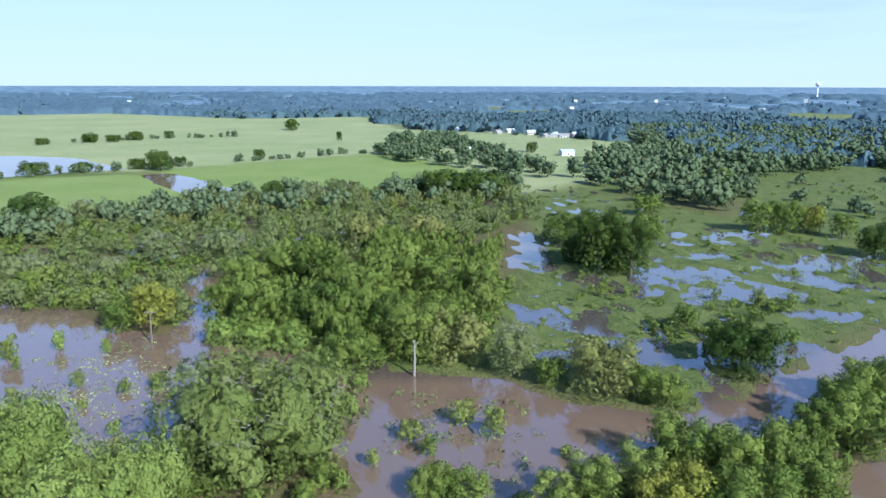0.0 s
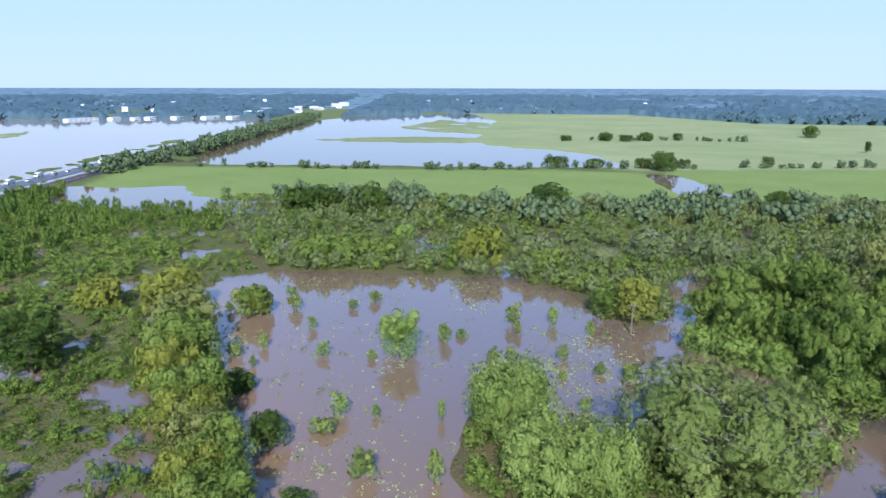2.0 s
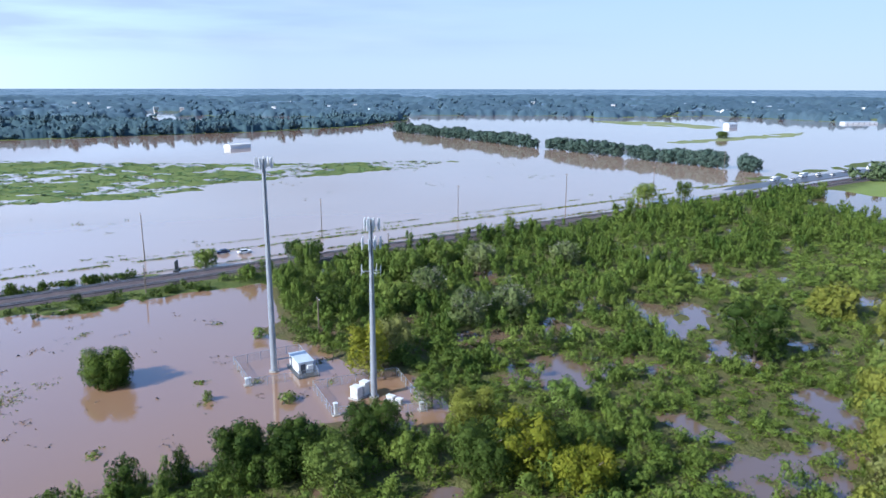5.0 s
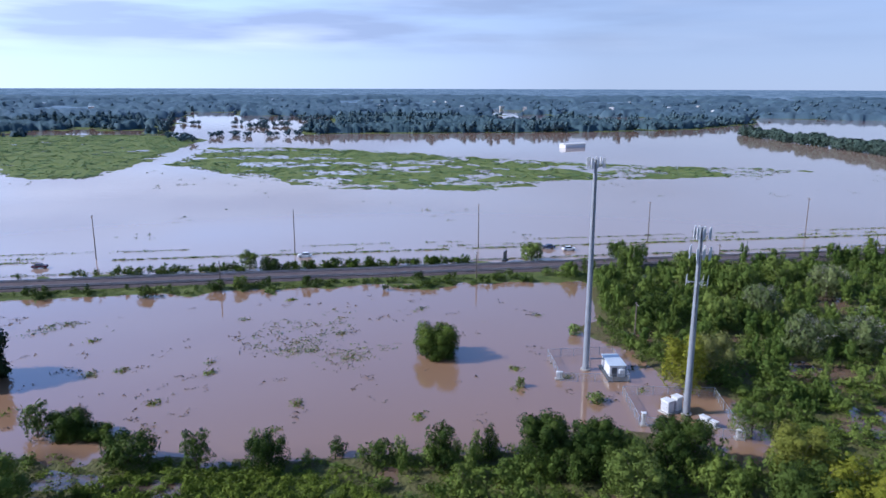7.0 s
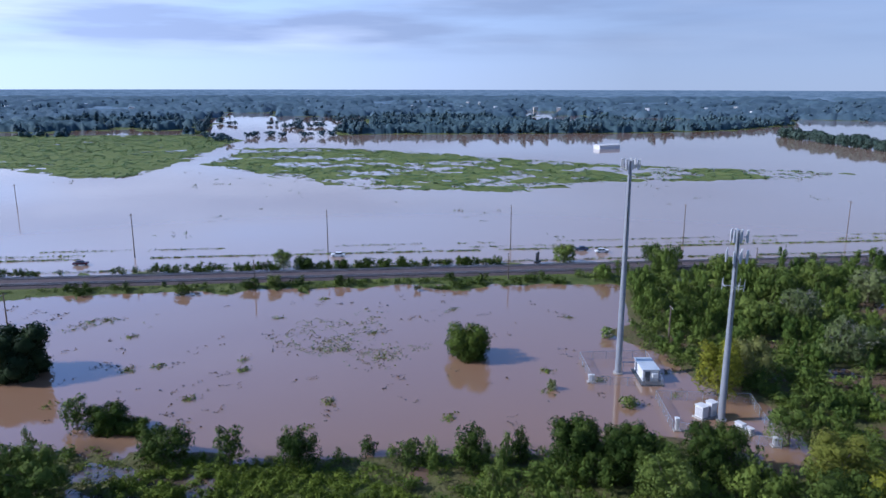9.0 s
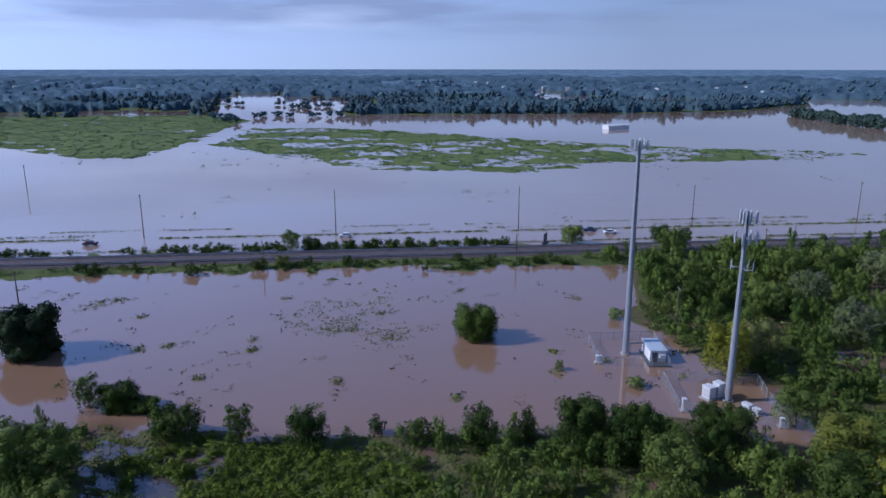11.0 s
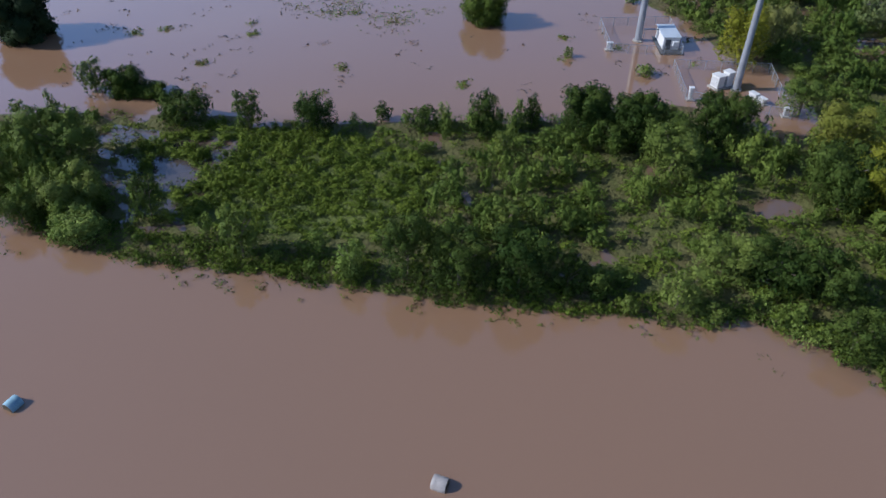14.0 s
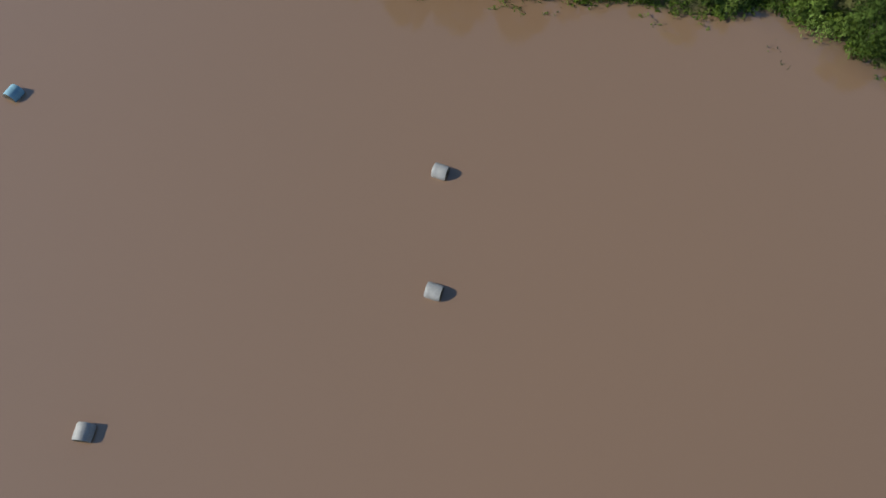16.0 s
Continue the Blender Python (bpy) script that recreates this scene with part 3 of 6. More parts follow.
def country(x, y):
    """Height of the ground over the flood, and how far it is rough meadow, green field or pale pasture."""
    x, y = np.asarray(x, float), np.asarray(y, float)
    r = np.hypot(x, y)
    broad, mid, fine = fbm(x, y, 40, 3), fbm(x, y, 13, 11), fbm(x, y, 4, 23, 3)
    h = 0.55 + 0.12 * broad

    def flood(h, poly, soft, wander):
        d = outline(poly, x, y) + wander * mid + 0.4 * wander * fine
        return np.minimum(h, np.clip(d / soft, -1, 1.2) * 0.6)

    def land(h, poly, soft, wander, top):
        d = outline(poly, x, y) + wander * mid + 0.4 * wander * fine
        return np.maximum(h, np.minimum(np.clip(-d / soft, -1, 3) * 0.6, top))

    def inside(poly, soft=4.0, grow=0.0):
        return np.clip(0.5 - (outline(poly, x, y) - grow) / soft, 0, 1)

    # rough ground with puddles
    for poly, high, swing in ((SCRUB, 0.20, 0.25), (BAND, 0.10, 0.30), (MARSH, 0.17, 0.18)):
        k = inside(poly)
        h = h * (1 - k) + k * (high + swing * mid + 0.22 * fine + 0.10 * broad)
    for poly, soft, wander in ((RIVER, 3, 1.2), (FLOOD_FIELD, 3, 1.2), (WEST_LAKE, 5, 2), (NORTH_LAKE, 10, 6), (BACKWATER, 8, 5), (DITCH, 3, 2)):
        h = flood(h, poly, soft, wander)
    for poly in (INLET, *PONDS):
        h = flood(h, poly, 15, 10)
    h = np.where(inside(HERB_STRIP, 2.0) > 0.5, np.maximum(h, 0.07), h)
    for px, py, long, wide, turn, deep in [(*p, 0.45) for p in PUDDLES + STRIP_PUDDLES] + [(*p, 0.2) for p in MARSH_PUDDLES]:
        c, sn = math.cos(radians(turn)), math.sin(radians(turn))
        d = np.hypot(((x - px) * c + (y - py) * sn) / long, ((y - py) * c - (x - px) * sn) / wide)
        h = np.where(d < 1.6, np.minimum(h, (d - 1) * deep + 0.2 * mid + 0.5 * fine), h)
        trail = inside(WET_TRAIL, 3.0)
    h = h * (1 - trail) + trail * (-0.02 + 0.20 * fbm(x, y, 6, 37, 2) + 0.42 * fbm(x, y, 1.8, 41, 2))
    h = np.where((r > 560) & (y < 300) & (fbm(x, y, 160, 77, 3) < -0.24), np.minimum(h, -0.3), h)
    h = land(h, NEAR_ISLE, 4, 1.5, 0.3)
    h = land(h, EAST_BANK, 4, 1.5, 0.4)
    for poly, push in ((GREEN_WEST, 0.33), (GREEN_MID, 0.08)):
        h = land(h, poly, 40, 10, push + 0.32 * fbm(x * 0.64 - y * 0.768, (x * 0.768 + y * 0.64) * 2.6, 46, 91, 3) + 0.30 * fbm(x * 0.64 - y * 0.768, (x * 0.768 + y * 0.64) * 3, 13, 95, 3))
    for poly in STRIPS:
        h = land(h, poly, 16, 8, 0.14 + 0.25 * mid + 0.15 * fine)
    u, s = ALONG.x * x + ALONG.y * y, ACROSS.x * x + ACROSS.y * y
    verge = 0.12 + 0.3 * fine - 0.35 * np.abs(s - 219.3)
    h = np.where((np.abs(s - 219.3) < 2.2) & (u > -500) & (u < 900), np.maximum(h, np.minimum(verge, 0.35)), h)
    # grassy foot of the railway bank
    bank = -0.33 + 0.5 * mid + 0.35 * fine + 0.14 * np.clip((s - 195) / 6, -1, 1) + 0.25 * np.clip((u + 5) / 30, 0, 1) * np.clip((60 - u) / 20, 0, 1)
    h = np.where((s > 186) & (s < 202) & (u > -600) & (u < 60), np.maximum(h, np.minimum(bank, 0.5)), h)
    # tower compound stands in water
    field = np.maximum(inside(FIELD_WEST, 6, 7), inside(FIELD_EAST, 6, 7))
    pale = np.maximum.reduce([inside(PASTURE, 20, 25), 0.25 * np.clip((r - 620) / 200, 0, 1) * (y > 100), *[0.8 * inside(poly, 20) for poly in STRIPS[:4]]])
    green = np.maximum.reduce([inside(GREEN_WEST, 20), inside(GREEN_MID, 20)])
    rough = np.maximum.reduce([inside(MARSH, 10), inside(RIGHT_MEADOW, 20), green, np.clip((r - 330) / 60, 0, 1), ((s > 186) & (s < 260)) * 1.0, 0.4 * inside(SCRUB), inside(HERB_STRIP, 3), 0.5 * inside(BAND)])
    field = np.maximum(field, 0.5 * green)
    return h, np.clip(rough, 0, 1), field, pale * (1 - field)


# ---- ground, water, far country ----
yaws = np.radians(np.concatenate([np.arange(-48, 172, 0.6), np.arange(172, 312, 4.0)]))
rings = 10 * 1.022 ** np.arange(0, 290)
rings = rings[rings < 4700]
yy, rr = np.meshgrid(yaws, rings)
gx, gy = (-np.sin(yy) * rr).ravel(), (np.cos(yy) * rr).ravel()
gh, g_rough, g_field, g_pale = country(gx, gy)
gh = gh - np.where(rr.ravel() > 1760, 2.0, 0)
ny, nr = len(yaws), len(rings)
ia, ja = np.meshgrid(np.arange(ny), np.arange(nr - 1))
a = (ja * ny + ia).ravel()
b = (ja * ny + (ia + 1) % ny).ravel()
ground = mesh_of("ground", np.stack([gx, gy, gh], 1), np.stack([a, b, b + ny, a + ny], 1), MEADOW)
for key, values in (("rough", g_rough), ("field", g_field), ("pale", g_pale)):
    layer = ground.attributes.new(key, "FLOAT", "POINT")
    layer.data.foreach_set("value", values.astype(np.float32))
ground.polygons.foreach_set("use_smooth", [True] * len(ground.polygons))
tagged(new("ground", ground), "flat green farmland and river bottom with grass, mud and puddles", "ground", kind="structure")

# standing water of marsh, scrub, band and trail is darker; river and field not
yaws = np.radians(np.concatenate([np.arange(-48, 172, 1.4), np.arange(172, 312, 7.0)]))
rings = np.concatenate([[0.0], 12 * 1.042 ** np.arange(0, 102), [1000, 2000, 4690]])
yy, rr = np.meshgrid(yaws, rings)
wx, wy = (-np.sin(yy) * rr).ravel() + 0.37, (np.cos(yy) * rr).ravel() + 0.21
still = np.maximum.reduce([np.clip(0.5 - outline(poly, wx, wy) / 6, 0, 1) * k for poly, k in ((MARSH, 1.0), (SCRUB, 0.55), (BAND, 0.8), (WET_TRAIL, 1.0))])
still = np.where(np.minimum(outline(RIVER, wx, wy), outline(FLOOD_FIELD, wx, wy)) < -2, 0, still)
ny, nr = len(yaws), len(rings)
ia, ja = np.meshgrid(np.arange(ny), np.arange(nr - 1))
a = (ja * ny + ia).ravel()
b = (ja * ny + (ia + 1) % ny).ravel()
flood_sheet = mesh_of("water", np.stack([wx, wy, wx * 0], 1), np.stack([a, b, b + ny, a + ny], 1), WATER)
# how far the water takes the pale colour painted for reflection
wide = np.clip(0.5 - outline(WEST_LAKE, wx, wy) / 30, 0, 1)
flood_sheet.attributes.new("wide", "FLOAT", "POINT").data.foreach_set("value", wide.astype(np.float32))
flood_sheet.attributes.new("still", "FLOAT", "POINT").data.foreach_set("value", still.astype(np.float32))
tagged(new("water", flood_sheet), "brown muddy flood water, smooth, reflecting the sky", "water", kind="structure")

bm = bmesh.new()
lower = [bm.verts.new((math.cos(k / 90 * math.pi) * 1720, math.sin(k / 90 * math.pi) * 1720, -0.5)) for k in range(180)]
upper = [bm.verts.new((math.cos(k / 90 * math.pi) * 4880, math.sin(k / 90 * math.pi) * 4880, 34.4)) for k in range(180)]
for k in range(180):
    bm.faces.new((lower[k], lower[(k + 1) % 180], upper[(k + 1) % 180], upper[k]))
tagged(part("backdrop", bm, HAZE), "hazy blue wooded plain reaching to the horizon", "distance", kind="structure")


# ---- plants ----
def leaf_cards(rng, centre, out, size, slim=0.6, bend=0.6):
    """Folded leaf sprays: one four-sided face each, turned mostly outwards."""
    n = len(centre)
    normal = out + rng.normal(0, 0.6, (n, 3))
    normal /= np.linalg.norm(normal, axis=1)[:, None] + 1e-9
    along = np.cross(normal, rng.normal(0, 1, (n, 3)))
    along /= np.linalg.norm(along, axis=1)[:, None] + 1e-9
    side = np.cross(normal, along)
    big = (size * rng.uniform(0.6, 1.4, n))[:, None]
    fold = normal * big * rng.uniform(-0.35, 0.1, n)[:, None]
    verts = np.stack([centre - along * big, centre + side * big * slim + fold, centre + along * big, centre - side * big * slim + fold], 1)
    bent = unit(unit(out) * bend + normal * (1 - bend))
    return verts.reshape(-1, 3), np.arange(4 * n).reshape(n, 4)[:, ::-1], np.repeat(bent, 4, 0)


def lump(rng, centre, radius, sides=6):
    """A small uneven inner mass, of many-sided rings."""
    rows = [(-0.8, 0.5), (0.0, 1.0), (0.75, 0.6)]
    verts = []
    for z, w in rows:
        for k in range(sides):
            a = k * 2 * math.pi / sides + z
            verts.append((math.cos(a) * w * rng.uniform(0.8, 1.15), math.sin(a) * w * rng.uniform(0.8, 1.15), z))
    quads = [(r * sides + k, r * sides + (k + 1) % sides, (r + 1) * sides + (k + 1) % sides, (r + 1) * sides + k) for r in range(2) for k in range(sides)]
    top = 2 * sides
    quads += [(top, top + k, top + k + 1, top + k + 2) for k in range(1, sides - 2, 2)]
    verts = np.array(verts)
    return verts * radius + centre, np.array(quads), unit(verts / radius)


def crown_shape(seed, lobes, cards, size, spread=0.62, low=0.22, core=0.74, slim=0.6, cores=99, aspect=1.4, lobe=(0.26, 0.44), sides=6, bend=0.6):
    """A leafy crown one metre in radius and one metre high: overlapping lobes, each a shell of leaf sprays over a dense core."""
    rng = np.random.default_rng(seed)
    all_v, all_f, all_n, count = [], [], [], 0
    centres, radii = [], []
    for k in range(lobes):
        z = low + (0.80 - low) * ((k + rng.uniform(0, 1)) / lobes)
        reach = spread * math.sqrt(max(0.05, 1 - ((z - 0.45) / 0.62) ** 2)) * rng.uniform(0.55, 1.05)
        ang = k * 2.4 + rng.uniform(-0.5, 0.5)
        centres.append((math.cos(ang) * reach, math.sin(ang) * reach, z))
        radii.append(rng.uniform(*lobe))
    centres.append((0, 0, 0.45)), radii.append(0.55)
    centres, radii = np.array(centres), np.array(radii)
    squash = np.array([1, 1, 0.92 / aspect])
    for c, r in list(zip(centres, radii))[::-1][:cores]:
        v, f, n = lump(rng, c, r * core * squash, sides)
        all_v.append(v), all_f.append(f + count), all_n.append(n)
        count += len(v)
    pick = rng.choice(len(radii), cards * 2, p=radii ** 2 / (radii ** 2).sum())
    way = rng.normal(0, 1, (cards * 2, 3)) + np.array([0, 0, 0.25])
    way /= np.linalg.norm(way, axis=1)[:, None]
    p = centres[pick] + way * (radii[pick] * rng.uniform(0.82, 1.12, cards * 2))[:, None] * squash
    depth = np.min([np.linalg.norm((p - c) / (r * squash), axis=1) for c, r in zip(centres, radii)], axis=0)
    p, way = p[(depth > 0.72) & (p[:, 2] > 0.01)][:cards], way[(depth > 0.72) & (p[:, 2] > 0.01)][:cards]
    tall = np.array([1, 1, aspect])
    v, f, n = leaf_cards(rng, p * tall, way, size, slim, bend)
    all_v.append(v / tall), all_f.append(f + count), all_n.append(unit(n * tall))
    return np.concatenate(all_v), np.concatenate(all_f), np.concatenate(all_n)


def crown_mesh(mat, *shape, **more):
    v, f, n = crown_shape(*shape, **more)
    return mesh_of("crown", v, f, mat, n)


CROWNS = {}
for shape, aspect, more in (("low", 0.95, 0.9), ("round", 1.4, 1.0), ("tall", 2.1, 1.25)):
    for k in range(3):
        CROWNS["near", shape, k] = crown_mesh(LEAVES["pecan"], 10 + k, int(34 * more), int(2500 * more), 0.054, 0.70, low=0.15, core=0.74, cores=16, aspect=aspect, lobe=(0.17, 0.36))
        CROWNS["mid", shape, k] = crown_mesh(LEAVES["pecan"], 20 + k, int(20 * more), int(1250 * more), 0.080, 0.68, low=0.16, core=0.72, cores=8, aspect=aspect, lobe=(0.2, 0.4))
        CROWNS["small", shape, k] = crown_mesh(LEAVES["pecan"], 30 + k, int(9 * more), int(430 * more), 0.122, 0.55, 0.12, core=0.6, cores=3, aspect=aspect)
        if shape == "low":
            CROWNS["big", shape, k] = crown_mesh(LEAVES["pecan"], 40, 50, 8000, 0.034, 0.72, core=0.6, aspect=1.0)


for k in range(3):
    CROWNS["dense", "low", k] = crown_mesh(LEAVES["dark"], 57 + k, 40, 3800, 0.046, 0.72, low=0.05, core=0.80, aspect=1.3, lobe=(0.2, 0.36))
    CROWNS["full", "low", k] = crown_mesh(LEAVES["pecan"], 67 + k, 44, 3000, 0.05, 0.70, low=0.06, core=0.76, cores=20, aspect=2.0, lobe=(0.16, 0.32))
    CROWNS["dome", "low", k] = crown_mesh(LEAVES["dark"], 44 + k, 44, 5200, 0.036, 0.66, low=0.06, core=0.86, aspect=1.4, lobe=(0.24, 0.36))


def trunk_mesh(seed, limbs=5):
    rng = random.Random(seed)
    bm = bmesh.new()
    rod(bm, (0, 0, -0.06), (0.02, 0.01, 0.32), 0.055, 0.042, 7)
    rod(bm, (0.02, 0.01, 0.31), (0, 0.02, 0.62), 0.042, 0.018, 6)
    for k in range(limbs):
        a = k * 2.4 + rng.uniform(-0.4, 0.4)
        reach, z = rng.uniform(0.4, 0.62), rng.uniform(0.5, 0.8)
        rod(bm, (0.02, 0.01, 0.22 + 0.05 * k), (math.cos(a) * reach * 0.5, math.sin(a) * reach * 0.5, z - 0.1), 0.028, 0.018, 5)
        rod(bm, (math.cos(a) * reach * 0.5, math.sin(a) * reach * 0.5, z - 0.1), (math.cos(a) * reach, math.sin(a) * reach, z + 0.05), 0.018, 0.006, 5)
    me = bpy.data.meshes.new("trunk")
    bm.to_mesh(me)
    bm.free()
    me.materials.append(BARK)
    return me


def twig_mesh(count):
    rng = random.Random(3)
    bm = bmesh.new()
    for k in range(count):
        a, el = rng.uniform(0, 6.28), rng.uniform(0.2, 1.35)
        way = Vector((math.cos(a) * math.cos(el), math.sin(a) * math.cos(el), math.sin(el) * 0.62))
        p = Vector((0, 0, 0.4)) + way * rng.uniform(0.66, 0.92)
        q = p + way * rng.uniform(0.06, 0.16) + Vector((rng.uniform(-0.1, 0.1), rng.uniform(-0.1, 0.1), rng.uniform(-0.04, 0.04)))
        rod(bm, p, q, 0.0034, 0.0018, 3)
        for j in range(2):
            m = p.lerp(q, rng.uniform(0.4, 0.8))
            rod(bm, m, m + Vector((rng.uniform(-0.1, 0.1), rng.uniform(-0.1, 0.1), rng.uniform(0, 0.06))), 0.0022, 0.0012, 3)
    me = bpy.data.meshes.new("bare_twig")
    bm.to_mesh(me)
    bm.free()
    me.materials.append(DEADWOOD)
    return me


TWIGS = twig_mesh(170)
TRUNKS = [trunk_mesh(k) for k in range(3)]
WORDS = {
    "oak": ("tree", "dark green oak with a dense rounded crown", "oak_tree"),
    "dark": ("tree", "very dark evergreen tree with a dense domed crown", "evergreen_tree"),
    "pecan": ("tree", "mid-green broadleaf tree with a full leafy crown", "broadleaf_tree"),
    "light": ("bush", "pale green leafy bush standing in wet ground", "leafy_bush"),
    "bright": ("bush", "bright fresh-green willow bush at the water's edge", "willow_bush"),
    "gold": ("tree", "bright yellow-green elm tree beside the flooded compound", "elm_tree"),
    "hazy_oak": ("tree", "oak standing in flood water, coloured blue-green for haze", "oak_tree"),
    "dense": ("bush", "dark green dense bush standing in the flood", "dense_bush"),
    "willow": ("tree", "bright green willow tree with soft rounded foliage", "willow_tree"),
    "yellow": ("tree", "yellow-green elm tree with a sunlit leafy crown", "elm_tree"),
    "olive": ("tree", "olive-green hackberry tree with thin foliage", "hackberry_tree"),
    "grey": ("tree", "grey-green thinning tree with dry leaves", "tallow_tree"),
    "twig": ("tree", "broad old live oak with bare grey twigs", "live_oak_tree"),
}
plants = [0]


def plant(species, x, y, high, wide, group=""):
    """A tree or bush of that height and crown radius, on the ground or in the flood."""
    category, label, name = WORDS[species]
    if high < 5 and category == "tree":
        category, label, name = "bush", "low " + label.replace("tree", "shrub").replace("oak with", "shrub with"), name.replace("tree", "shrub")
    plants[0] += 1
    k = plants[0]
    z = max(-0.15, float(country(np.array([x]), np.array([y]))[0][0]) - 0.1)
    near = math.hypot(x, y) < 150
    if species in ("dark", "dense"):
        kind = "dome" if species == "dark" else "dense"
    elif species == "twig" or (species == "willow" and near):
        kind = "big"
    elif category == "bush" and wide >= 4 and near or high > 16:
        kind = "full" if high > 1.5 * wide else "dense"
    else:
        kind = "small" if wide < 3.3 else "near" if near else "mid"
    thing = empty(name, label, category, pose(x, y, z, 0, 0, (k * 137.5) % 360) @ Matrix.Diagonal((wide, wide, high, 1)), group)
    part("trunk", TRUNKS[k % 3], BARK, thing)
    slender = "low" if high < 1.15 * wide or kind in ("big", "dome", "dense", "full") else "round" if high < 1.75 * wide else "tall"
    crown = part("crown", CROWNS[kind, slender, k % 3], None, thing)
    crown.material_slots[0].link = "OBJECT"
    crown.material_slots[0].material = LEAVES[species]
    if species in ("twig", "grey"):
        tagged(part("bare_twig", TWIGS, DEADWOOD, thing), kind="stuff")
    return thing


def scatter(name, label, category, mat, polys, gap, radius, height, cards, size, seed, lowest=0.0, avoid=(), lobes=5, keep=None, core=0.75, cores=1, low=0.12, swell=0.0, bend=0.6, lobe=(0.26, 0.44)):
    """Countless plants of one kind over plan shapes, joined into one object."""
    rng = np.random.default_rng(seed)
    shapes = [crown_shape(seed * 7 + k, lobes, cards, size, 0.55, low, core, cores=cores, bend=bend, lobe=lobe) for k in range(5)]
    verts, quads, normals, count = [], [], [], 0
    for poly in polys:
        xs, ys = [p[0] for p in poly], [p[1] for p in poly]
        n = int((max(xs) - min(xs)) * (max(ys) - min(ys)) / gap ** 2)
        x, y = rng.uniform(min(xs), max(xs), n), rng.uniform(min(ys), max(ys), n)
        ok = outline(poly, x, y) < -0.3
        for other in avoid:
            ok &= outline(other, x, y) > 0.5
        x, y = x[ok], y[ok]
        if not len(x):
            continue
        h = country(x, y)[0]
        ok = h > lowest
        if keep is not None:
            ok &= keep(x, y)
        x, y, h = x[ok], y[ok], h[ok]
        r = rng.uniform(*radius, len(x))
        tall = rng.uniform(*height, len(x))
        if swell:
            k = np.clip(1 + swell * fbm(x, y, 24, 61, 3), 0.4, 1.7)
            tall, r = tall * k, r * np.sqrt(k)
        turn = rng.uniform(0, 6.28, len(x))
        which = rng.integers(0, 5, len(x))
        for k in range(5):
            m = which == k
            v, f, n = shapes[k]
            c, s = np.cos(turn[m])[:, None], np.sin(turn[m])[:, None]
            px = (v[:, 0] * c - v[:, 1] * s) * r[m][:, None] + x[m][:, None]
            py = (v[:, 0] * s + v[:, 1] * c) * r[m][:, None] + y[m][:, None]
            pz = v[:, 2] * tall[m][:, None] + np.maximum(h[m], -0.1)[:, None] - 0.1
            total = int(m.sum())
            wide, high = r[m][:, None], tall[m][:, None]
            normals.append(unit(np.stack([(n[:, 0] * c - n[:, 1] * s) / wide, (n[:, 0] * s + n[:, 1] * c) / wide, n[:, 2] / high], 2)).reshape(-1, 3))
            verts.append(np.stack([px, py, pz], 2).reshape(-1, 3))
            quads.append((f[None] + (np.arange(total) * len(v))[:, None, None]).reshape(-1, 4) + count)
            count += total * len(v)
    if verts:
        tagged(new(name, mesh_of(name, np.concatenate(verts), np.concatenate(quads), mat, np.concatenate(normals))), label, category, kind="stuff")


# ---- woods and scrub ----
COMPOUND = [(-103, -30), (-104, -8), (-120, -6), (-134, -18), (-128, -36)]
scatter("scrub", "thick green scrub of young trees in flooded ground", "scrub", SHADED_SCRUB, [SCRUB], 3.3, (1.0, 2.5), (1.2, 4.2), 165, 0.128, 26, 0.0, (COMPOUND, HERB_STRIP, WET_TRAIL), lobes=8, cores=2, swell=0.7,
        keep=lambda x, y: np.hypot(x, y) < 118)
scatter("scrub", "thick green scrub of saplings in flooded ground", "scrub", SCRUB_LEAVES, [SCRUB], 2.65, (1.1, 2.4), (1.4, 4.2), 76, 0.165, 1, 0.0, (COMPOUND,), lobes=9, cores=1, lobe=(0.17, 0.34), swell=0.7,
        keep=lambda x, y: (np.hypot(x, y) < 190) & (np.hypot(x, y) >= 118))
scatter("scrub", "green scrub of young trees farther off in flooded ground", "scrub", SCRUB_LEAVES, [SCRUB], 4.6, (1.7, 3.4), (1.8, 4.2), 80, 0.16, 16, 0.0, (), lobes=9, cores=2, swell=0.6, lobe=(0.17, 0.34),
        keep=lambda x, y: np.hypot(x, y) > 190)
scatter("scrub_wood", "denser taller scrub wood along the railway", "scrub", SHADED_SCRUB, [SCRUB], 4.7, (1.6, 3.0), (4.0, 7.5), 84, 0.14, 2, -0.05, (COMPOUND,), lobes=8, cores=3, swell=0.5, lobe=(0.24, 0.42),
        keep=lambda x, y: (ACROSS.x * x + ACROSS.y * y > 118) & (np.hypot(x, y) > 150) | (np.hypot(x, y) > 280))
scatter("herbs", "dense low weedy growth on the wet strip", "weeds", HERB_LEAVES, [HERB_STRIP], 0.86, (0.6, 1.4), (0.4, 1.5), 44, 0.17, 3, -0.02, cores=1, low=0.2, swell=0.6, bend=0.55)
scatter("trail_herbs", "small weeds standing in the wet trail", "weeds", HERB_LEAVES, [WET_TRAIL], 1.0, (0.5, 1.1), (0.4, 1.0), 24, 0.24, 82, -0.2, cores=0, low=0.2, bend=0.5)
scatter("edge_reeds", "bright reedy growth along the edge of the scrub", "reeds", LEAVES["pecan"], [[(-240, -40), (-240, 90), (-60, 60), (-60, -60), (-105, -60)]], 1.2, (0.7, 1.4), (0.7, 2.0), 16, 0.28, 84, -0.2, (COMPOUND,), cores=0, low=0.1,
        keep=lambda x, y: (np.abs(outline(SCRUB, x, y)) < 3.2) & (np.hypot(x, y) < 235))
